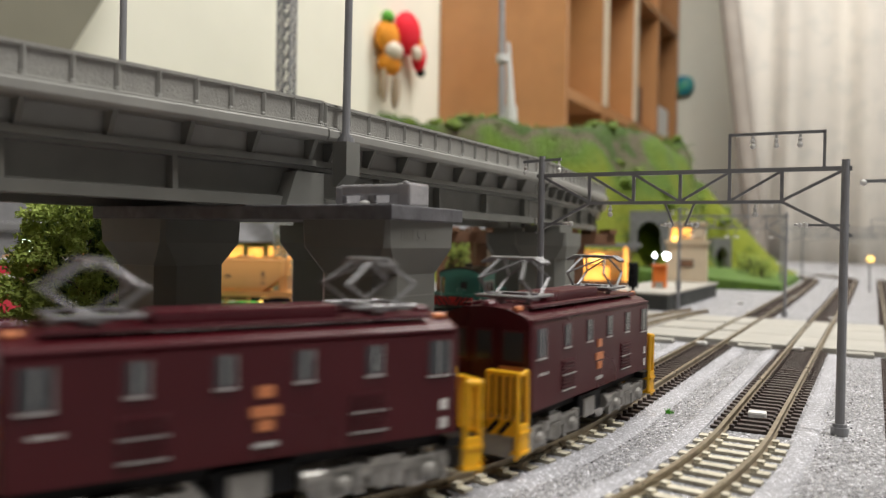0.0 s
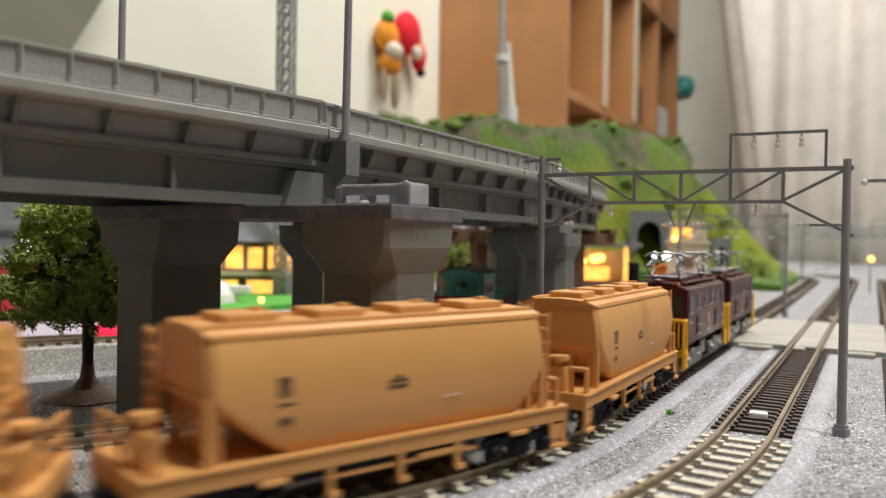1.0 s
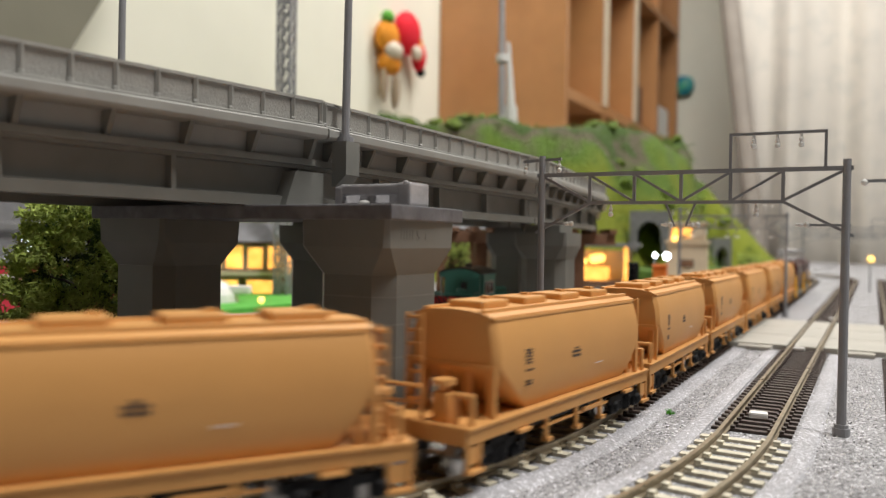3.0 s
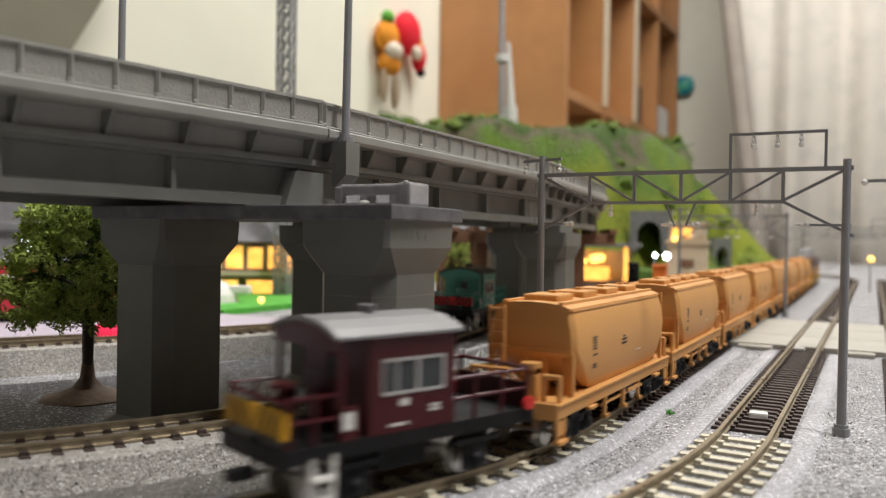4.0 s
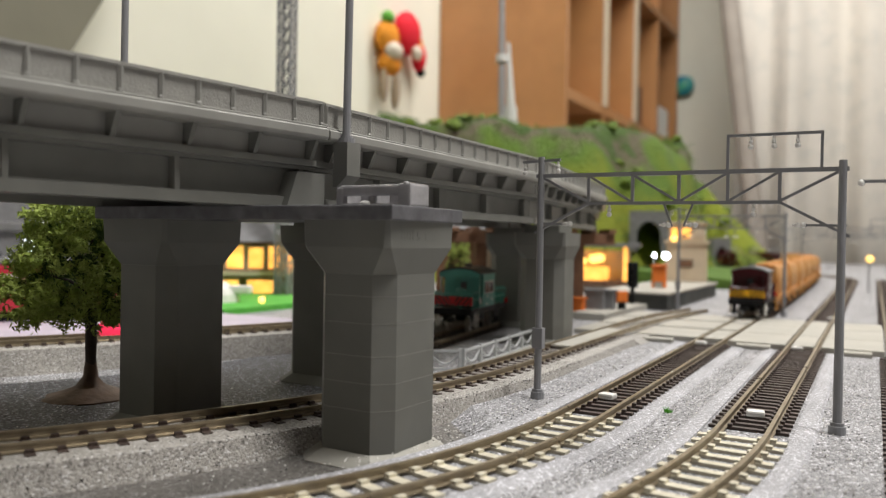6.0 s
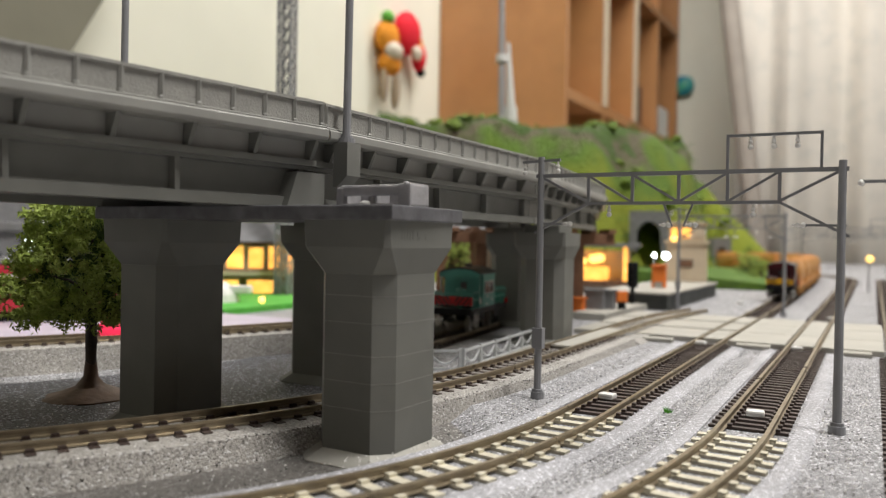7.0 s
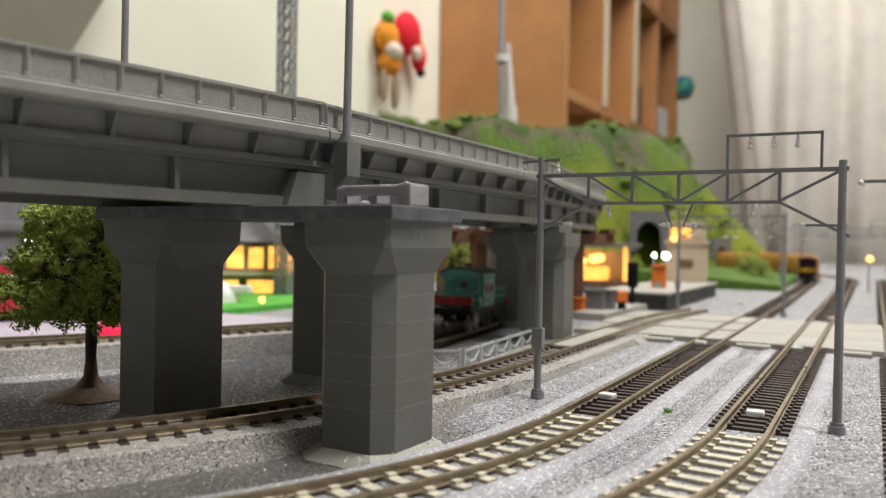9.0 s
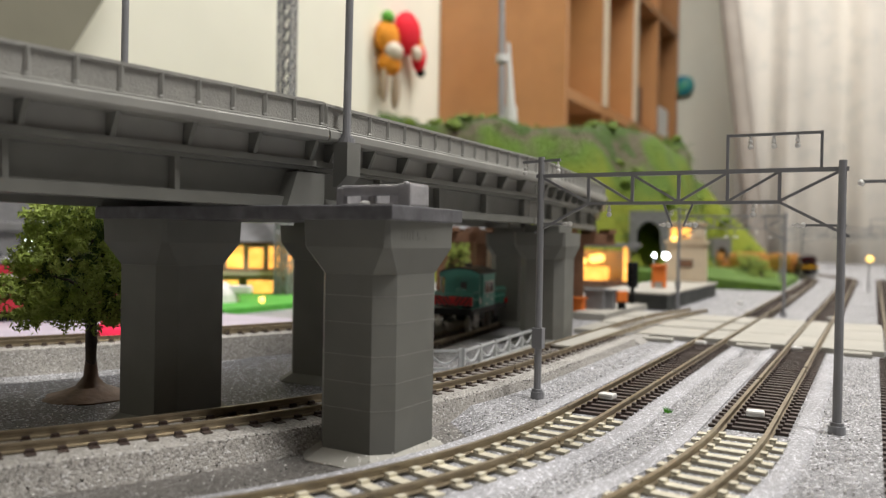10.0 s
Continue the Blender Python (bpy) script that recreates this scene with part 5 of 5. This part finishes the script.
lb = thing("lit_pavilion", mpose(122, 622, 0, 18), "open pavilion with glowing orange interior and pale roof", "pavilion")
part("base", boxed(-26, 26, -14, 14, 0, 6, bevel=0.5), M_PANEL, lb)
part("deck", boxed(-26, 26, -15, 14, 6, 10, bevel=0.5), M_BRICKBR, lb)
part("counter", boxed(-24, 8, -10, 8, 10, 20, bevel=1.0), M_LIT, lb, "glowing orange counter")
part("back_wall", boxed(-24, 24, 11, 13, 10, 33), M_BEIGE, lb)
part("roof", boxed(-30, 32, -16, 16, 36, 39, bevel=0.6), M_ROOFGREY, lb)
for x in (-24, 22):
    part("post", boxed(x - 1.4, x + 1.4, -13, -10, 10, 36), M_LIT, lb)
for x in (-12, -2, 2):
    part("lamp", ball(bmesh.new(), (x, -8, 27 + x * 0.2), 4.2, sz=0.8), M_LAMP_Y, lb)


def street_light(x, y, z, label, mat, r):
    root = thing("street_lamp", mpose(x, y, 0), label, "street lamp", "model street lamps")
    part("post", bar(bmesh.new(), (0, 0, 0), (0, 0, z), 0.8, 8, 0.5), M_POLE, root)
    part("bulb", ball(bmesh.new(), (0, -1.0, z), r), mat, root)


street_light(132.7, 560, 19.5, "small model lamp with a bright white light", M_LAMP_W, 2.2)
street_light(157.7, 560, 30.7, "model lamp post with a bright white light", M_LAMP_W, 2.6)
street_light(150, 562, 31.0, "model lamp post with a bright white light", M_LAMP_W, 1.6)
street_light(90.2, 520, 58.2, "tall model signal with a glowing red light", M_LAMP_R, 3.6)
street_light(372, 690, 29, "model lamp with a warm yellow light", M_LAMP_Y, 2.8)

sg = thing("crossing_signal", mpose(97.7, 430, 0), "small black crossing signal with orange head", "crossing signal")
part("post", bar(bmesh.new(), (0, 0, 0), (0, 0, 7), 2.2, 10), M_BLACK, sg)
part("head", boxed(-3, 3, -1.5, 1.5, 7, 13, bevel=0.6), M_SIGORANGE, sg)
sg = thing("colour_light_signal", mpose(113, 470, 0), "black colour light railway signal on a post", "railway signal")
part("post", bar(bmesh.new(), (0, 0, 0), (0, 0, 19), 1.2, 10), M_BLACK, sg)
part("head", boxed(-3, 3, -2, 2, 13, 28, bevel=0.9), M_BLACK, sg)
for z in (15.5, 20, 24.5):
    part("hood", bar(bmesh.new(), (0, -2, z), (0, -4, z), 1.4, 10), M_BLACK, sg)
ob_ = thing("orange_kiosk", mpose(143, 522, 0, 20), "bright orange model kiosk beside a platform", "kiosk")
part("body", boxed(-4.5, 4.5, -4, 4, 0, 24, bevel=1.2), M_SIGORANGE, ob_)
part("canopy", boxed(-5, 5, -5, 5, 24, 25.5, bevel=0.6), M_SIGORANGE, ob_)
part("hatch", boxed(-2.5, 2.5, -4.5, -3.8, 10, 14), M_PANEL, ob_)
for x, y, w_, mat, label in ((83, 428, 5, M_STONE, "grey relay cabinet beside the crossing"), (72, 422, 4, M_SIGORANGE, "small orange relay cabinet beside the crossing"), (90, 430, 4, M_STONE, "grey relay cabinet beside the crossing")):
    rc = thing("relay_cabinet", mpose(x, y, 0, 24), label, "relay cabinet", "relay cabinets")
    part("case", boxed(-w_, w_, -4, 4, 0, 13 if mat is M_STONE else 9, bevel=0.6), mat, rc)
    part("roof", boxed(-w_ - 0.7, w_ + 0.7, -4.6, 4.6, 13 if mat is M_STONE else 9, 14 if mat is M_STONE else 10, bevel=0.3), mat, rc)
setting("embankment", slab(-80, -62, 215, 300, -0.5, 3.5), M_PANEL, "grey low retaining wall by the crossing", "wall")

# brown trestle seen under the far deck
tr = thing("brown_trestle", mpose(20, 430, 0, 80), "brown timber trestle bridge behind the piers", "trestle bridge")
part("deck", boxed(-6, 6, -75, 75, 38, 44, bevel=0.5), M_BRICKBR, tr)
for i in range(14):
    part("tie", boxed(-8, 8, -72 + i * 11, -68 + i * 11, 44, 46.5), M_BRICKBR, tr)
for y in (-55, 0, 55):
    part("bent", boxed(-4, 4, y - 3, y + 3, 0, 38), M_BRICKBR, tr)

# shed-shaped dark backdrop beyond the siding, added to give the gloom under the viaduct
gs = thing("goods_shed", mpose(20, 462, 0, 4), "dark brown shed-shaped backdrop with a tan door behind the siding", "goods shed")
part("wall", boxed(-24, 28, 0, 24, 0, 46, bevel=0.4), M_BRICKBR, gs)
part("roof", loft(bmesh.new(), [[Vector(v) for v in ((x, -4, 46), (x, 28, 46), (x, 12, 53))] for x in (-27, 31)]), M_STONE, gs)
dr = part("door", boxed(1, 9, -0.6, 0, 8, 34), M_BEIGE, gs, "tan sliding door")
part("door_rail", boxed(-1, 14, -0.9, 0, 34, 35.4), M_DKGREY, dr)
part("loading_deck", boxed(-24, 28, -6, 0, 0, 8, bevel=0.3), M_STONE, gs)

# second far portal line and bracket at the table's side
bk = thing("catenary_bracket", mpose(*at(66, 88).xy, 0, TRACK_TURN), "grey cantilever catenary bracket on a pole beside the straight track", "catenary bracket")
part("pole", bar(bmesh.new(), (14, 0, 0), (14, 0, 74), 0.95, 12), M_POLE, bk)
part("arm", beam(bmesh.new(), (-14.6, 0, 58.4), (14, 0, 58.4), 0.9, 0.9), M_POLE, bk)
part("tie", beam(bmesh.new(), (-8, 0, 58.4), (14, 0, 70), 0.6, 0.6), M_POLE, bk)
part("insulator", ball(bmesh.new(), (-14, 0, 58.0), 1.0), M_WHITE, bk)
for along in (620, 860):
    portal(-20, 90, along, "grey catenary portal far down the line")

# far grey building by the right-hand tracks
fb = thing("grey_depot", mpose(*at(78, 560).xy, 0, TRACK_TURN), "small grey depot hut with a lamp beside the far tracks", "hut")
part("wall", boxed(-9, 9, -8, 8, 0, 26, bevel=0.5), M_BEIGE, fb)
part("roof", boxed(-10.5, 10.5, -9.5, 9.5, 26, 28.5, bevel=0.5), M_STONE, fb)
part("door", boxed(-3, 3, -8.5, -7.8, 0, 13), M_STONE, fb)

# ---- town behind the viaduct ----
th = thing("lit_shop", mpose(-122, 522, 0, -12), "model shop house with glowing orange windows and pale eaves", "shop house")
part("wall", boxed(-34, 34, -12, 12, 0, 36, bevel=0.5), M_BRICKBR, th)
part("eave_board", boxed(-38, 38, -17, 15, 14, 17, bevel=0.4), M_BEIGE, th)
part("roof", loft(bmesh.new(), [[Vector(v) for v in ((x, -17, 36), (x, 15, 36), (x, 0, 49))] for x in (-38, 38)]), M_STONE, th)
for x, z, w_, h_ in ((-27, 19, 4.5, 13), (-14, 19, 5, 14), (-1, 19, 4.5, 13), (11, 19, 4, 14), (25, 18, 7, 17), (-20, 3, 8, 8), (2, 3, 8, 8)):
    f = part("window", boxed(x - w_ - 1, x + w_ + 1, -12.8, -11.6, z - 1, z + h_ + 1), M_BEIGE, th)
    part("pane", boxed(x - w_, x + w_, -13.1, -12.6, z, z + h_), M_LIT, f, "warm lit window pane")
part("lamp", ball(bmesh.new(), (27, -19, 24), 7, sx=0.8), M_LAMP_Y, th)
setting("lawn", slab(-330, -225, 120, 235, -3.5, 3), M_LAWN, "vivid green model lawn", "lawn")
setting("street", slab(-420, -168, -120, 118, -3.5, 1.4), M_STREET, "pale lilac model street", "street")
cz = thing("white_dome_tent", mpose(-130, 440, 3, 0), "white rounded model tent on the lawn", "tent")
part("dome", ball(bmesh.new(), (0, 0, 0), 17, sz=0.75, u=20, v=10), M_WHITE, cz)
part("flap", boxed(8, 24, -4, 4, 4, 9, bevel=1.5), M_WHITE, cz)
for x, y, z, r, mat, lab in ((-118, 446, 3, 3.2, M_LAMP_Y, "small warm glowing garden light"), (-98, 430, 3, 2.6, M_LAMP_Y, "small warm glowing garden light")):
    gl = thing("garden_light", mpose(x, y, 0), lab, "garden light", "garden lights")
    part("post", bar(bmesh.new(), (0, 0, 0), (0, 0, z), 0.8), M_BLACK, gl)
    part("bulb", ball(bmesh.new(), (0, 0, z + 2), r * 0.7), mat, gl)
for i in range(2):
    co = thing("passenger_coach", mpose(-184 - 66 * i, 345 - 46 * i, 1.4, 55), "red and white model passenger coach standing in the town", "coach", "red coaches")
    part("lower_body", boxed(-9, 9, -38, 38, 4, 12, bevel=0.6), M_REDCOACH, co)
    part("window_band", boxed(-8.9, 8.9, -37.8, 37.8, 12, 20), M_WHITE, co)
    part("upper_body", boxed(-9, 9, -38, 38, 20, 24, bevel=0.6), M_REDCOACH, co)
    part("roof", boxed(-8.6, 8.6, -38, 38, 24, 27, bevel=1.3), M_ROOFGREY, co)
    part("underframe", boxed(-7, 7, -36, 36, 0, 4), M_BLACK, co)
    for k in range(9):
        part("window", boxed(8.8, 9.1, -35 + k * 8, -30 + k * 8, 13, 19), M_BRICKBR, co)
rd = thing("red_dome_lamp", mpose(-110, 264, 4.4), "glowing red dome lamp beside the far track", "lamp")
part("dome", ball(bmesh.new(), (0, 0, 3.4), 4.6, sz=0.8), M_LAMP_R, rd)
part("foot", bar(bmesh.new(), (0, 0, -7.6), (0, 0, 1), 3.0, 12), M_BLACK, rd)
hs = thing("grey_warehouse", mpose(-330, 520, 0, 30), "long grey model warehouse with pale roof", "warehouse")
part("wall", boxed(-40, 40, -90, 90, 0, 40), M_STONE, hs)
part("roof", boxed(-44, 44, -94, 94, 40, 46, bevel=1), M_ROOFGREY, hs)
for k in range(8):
    part("window", boxed(40, 40.6, -80 + k * 21, -68 + k * 21, 12, 26), M_PANE, hs)
street_light(-180, 345, 34, "model lamp post with a cold white light", M_LAMP_W, 2.6)

# bushes behind the piers and at the far bend
for x, y, h, s, seed in ((10, 447, 40, 9, 21), (330, 850, 30, 18, 22), (322, 800, 24, 14, 23), (-60, 560, 40, 16, 24)):
    tree(x, y, h, s, seed, 130, h * 0.3, "bushy dark green model tree in the distance")

# ---- towers ----
def lattice_tower(x, y, z0, w, h, label):
    root = thing("lattice_tower", mpose(x, y, z0, 15), label, "lattice tower")
    for a in (-1, 1):
        for b in (-1, 1):
            part("leg", beam(bmesh.new(), (a * w / 2, b * w / 2, 0), (a * w / 2, b * w / 2, h), 1.0, 1.0), M_POLE, root)
    n = int(h / w)
    for i in range(n):
        z, zz, bm = i * w, (i + 1) * w, bmesh.new()
        for a, b, c, d in ((-1, -1, 1, -1), (1, -1, 1, 1), (1, 1, -1, 1), (-1, 1, -1, -1)):
            beam(bm, (a * w / 2, b * w / 2, z), (c * w / 2, d * w / 2, zz), 0.7, 0.7)
            beam(bm, (c * w / 2, d * w / 2, z), (a * w / 2, b * w / 2, zz), 0.7, 0.7)
            beam(bm, (a * w / 2, b * w / 2, zz), (c * w / 2, d * w / 2, zz), 0.7, 0.7)
        part("lattice_bay", bm, M_POLE, root)


lattice_tower(-100.5, 500, 0, 8.5, 262, "grey plastic lattice tower rising over the town")
wt = thing("white_mast_tower", mpose(75, 900, 146), "white and grey model tower with slim masts on the hill", "tower")
part("base", bar(bmesh.new(), (0, 0, -10), (0, 0, 14), 12, 16, 9), M_STONE, wt)
part("drum", bar(bmesh.new(), (0, 0, 14), (-1, 0, 46), 8.5, 16, 7), M_WHITE, wt)
part("tank", bar(bmesh.new(), (-11, 0, 24), (-11, 0, 34), 5, 12), M_WHITE, wt)
part("mast", bar(bmesh.new(), (-1, 0, 46), (-5, 0, 118), 5.0, 12, 2.2), M_WHITE, wt)
part("mast", bar(bmesh.new(), (-11, 0, 34), (-14, 0, 220), 4.0, 12, 3.2), M_CLIP, wt)
part("gallery", bar(bmesh.new(), (-12, 0, 96), (-12, 0, 104), 7, 14), M_WHITE, wt)

# ---- room things ----
bc = thing("bookcase", mpose(33, 177, 0, TRACK_TURN), "tall orange-brown open bookcase standing against the wall", "bookcase")
B0, B1, L0, L1 = -808, -511, 1382, 2430
part("side_panel", boxed(B0, B1, L0, L0 + 20, -820, 1100, bevel=1), M_OAK, bc)
part("side_panel", boxed(B0, B1, L1 - 20, L1, -820, 1100, bevel=1), M_OAK, bc)
part("back_panel", boxed(B0, B0 + 8, L0 + 20, L1 - 20, -820, 1100), M_OAK, bc)
for z in (-800, -400, 30, 340, 700, 1080):
    part("shelf", boxed(B0 + 8, B1 - 2, L0 + 20, L1 - 20, z, z + 22), M_OAK, bc)
for l in (1650, 1915, 2170):
    part("divider", boxed(B0 + 8, B1 - 4, l, l + 20, -778, 1080), M_OAK, bc)
for l in (1640, 1905):
    part("edge_strip", boxed(B1 - 4, B1 + 2, l + 6, l + 34, 362, 1080), M_BEIGE, bc, "pale edge strip")
for a, l, z, w_, d_, h_, mat, lab in ((-700, 1420, 362.5, 120, 40, 300, M_TEAL, "green file box standing on a shelf"), (-620, 1420, 362.5, 80, 60, 70, M_WHITE, "white box on a shelf"),
                                      (-640, 1420, 52.5, 110, 120, 190, M_WHITE, "white boxes on a lower shelf"), (-620, 1690, 52.5, 90, 130, 130, M_STONE, "grey box on a lower shelf"),
                                      (-640, 1950, 362.5, 100, 150, 120, M_BRICKBR, "brown box on a shelf"), (-600, 2200, 362.5, 80, 140, 90, M_WHITE, "white bag on a shelf"), (-600, 2200, 452.8, 60, 90, 30, M_BLACK, "black cap on a white bag")):
    bx = tagged(part("storage_box", slab(a, a + w_, l, l + d_, z, z + h_), mat, None, lab), category="box", group="shelf boxes")

# curtain and leaning rod
def curtain(name, a0, a1, along, z0, z1, waves, depth, label):
    n = 140
    bm = bmesh.new()
    rows = []
    for zz in (z0, (z0 + z1) / 2, z1):
        rows.append([bm.verts.new(at(a0 + (a1 - a0) * i / n, along + depth * (math.sin(2 * math.pi * waves * i / n) + 0.35 * math.sin(2 * math.pi * waves * 2.3 * i / n + 1)), zz)) for i in range(n + 1)])
    for r0, r1 in zip(rows, rows[1:]):
        for i in range(n):
            bm.faces.new((r0[i], r0[i + 1], r1[i + 1], r1[i]))
    ob = part(name, bm, M_CURTAIN, None, label, smooth=True)
    sol = ob.modifiers.new("thickness", "SOLIDIFY")
    sol.thickness = 0.003
    return tagged(ob, category="curtain")


curtain("curtain", -280, 1300, 2060, -780, 1580, 8, 26, "cream curtain with faint grey dots hanging in folds")
M_ROD = material("taupe_rod", (0.36, 0.32, 0.28), 0.6, 0, 40, 0.08)
rod = thing("leaning_rod", mpose(*at(-268, 2010).xy, 0, TRACK_TURN), "grey-brown rod leaning before the curtain", "rod")
part("rod", bar(bmesh.new(), (165, 0, -800), (-105, 15, 1300), 24, 14), M_ROD, rod)
# made-up case: its dark olive stands for the shaded wedge on the wall
gp = thing("olive_cabinet", mpose(33, 177, 0, TRACK_TURN), "dull olive panel with slanting edge, standing for a shaded corner", "cabinet")
part("case", loft(bmesh.new(), [[Vector(v) for v in ((-806, 60, z), (-700, 60, z), (-700, l, z), (-806, l, z))] for z, l in ((110, 307), (310, 426), (420, 470), (1300, 480))]), material("shaded_corner_olive", (0.2, 0.19, 0.14), 0.7, 0, 60, 0.06), gp)
part("foot", boxed(-800, -720, 100, 360, -820, 110), M_STONE, gp)

# two hanging toys on the wall, plain rounded shapes
def toy(along, z, mats, label):
    root = thing("hanging_toy", mpose(*at(-790, along).xy, z, TRACK_TURN), label, "soft toy", "hanging toys")
    for name, c, r, sc, mat in mats:
        part(name, ball(bmesh.new(), c, r, *sc, u=18, v=12), mat, root)


M_TOY_O = material("orange_plush", (0.75, 0.28, 0.02), 0.9, 0, 6, 0.15, 0.4, 2)
M_TOY_R = material("red_plush", (0.70, 0.012, 0.03), 0.9, 0, 6, 0.12, 0.4, 2)
M_TOY_G = material("green_plush", (0.12, 0.4, 0.05), 0.9, 0, 6, 0.12)
# tan of the toy's cast shadow on the wall
M_TOY_SHADOW = material("tan_toy_shadow", (0.33, 0.25, 0.17), 0.9, 0, 6, 0.12)
M_TOY_W = material("beige_plush", (0.65, 0.58, 0.48), 0.9, 0, 6, 0.12)
# the two long tan legs model the shadow that falls below the toy
toy(1143, 398, (("head", (0, -6, 36), 33, (0.6, 1, 1.0), M_TOY_O), ("cap", (6, -14, 72), 16, (0.8, 1, 0.8), M_TOY_G), ("muzzle", (14, -2, 8), 22, (0.7, 1.1, 0.8), M_TOY_W), ("body", (0, 4, -14), 32, (0.6, 1, 0.7), M_TOY_O),
                ("leg", (2, -20, -60), 12, (0.7, 0.8, 2.8), M_TOY_SHADOW), ("leg", (2, 24, -66), 12, (0.7, 0.8, 3.0), M_TOY_SHADOW)), "orange and white plush toy with green top hanging on the wall above its modelled shadow")
toy(1227, 418, (("head", (0, -16, 40), 40, (0.6, 1, 1.1), M_TOY_R), ("muzzle", (20, -8, 0), 15, (0.7, 1, 1), M_TOY_W), ("ear", (4, 22, 22), 17, (0.6, 0.6, 1.3), M_TOY_O), ("tail", (4, 26, 0), 24, (0.6, 0.8, 1.3), M_TOY_R),
                ("tip", (4, 34, -30), 13, (0.7, 1, 0.8), M_BLACK)), "red plush toy with dark tip hanging on the wall")
gb = thing("wall_globe", mpose(*at(-496, 2440).xy, 548, TRACK_TURN), "teal and green round ornament on the far wall", "ornament")
part("disc", ball(bmesh.new(), (0, 0, 0), 34, 1, 0.5, 1, 20, 12), material("teal_globe", (0.01, 0.22, 0.32), 0.4, 0, 30, 0.1, 0, 1, ((0.10, 0.42, 0.18), 45, 0.9)), gb)


# ---- motion ----
SPEED = ((0.0, 181.5), (2.5, 184.0), (3.6, 184.0), (4.1, 188.0), (4.5, 180.0), (5.1, 162.0), (6.8, 160.0), (7.7, 155.0), (10.0, 125.0))


def travelled(t):
    """Way in mm since the start, from the speeds."""
    s = 0.0
    for (a, va), (b, vb) in zip(SPEED, SPEED[1:]):
        d = min(t, b) - a
        if d <= 0:
            break
        s += d * (va + (va + (vb - va) * d / (b - a))) / 2
    return s


def motions():
    steps = [i * 0.25 for i in range(41)]
    for root, offset, base in TRAIN:
        rows = []
        for t in steps:
            s = offset - 4.5 + travelled(t)
            a, b = TRACK_A.place(s - base / 2), TRACK_A.place(s + base / 2)
            m, d = (a + b) / 2, b - a
            rows.append((t, mpose(m.x, m.y, RAIL_TOP, math.degrees(math.atan2(d.x, d.y)))))
        walk(root, rows)


motions()
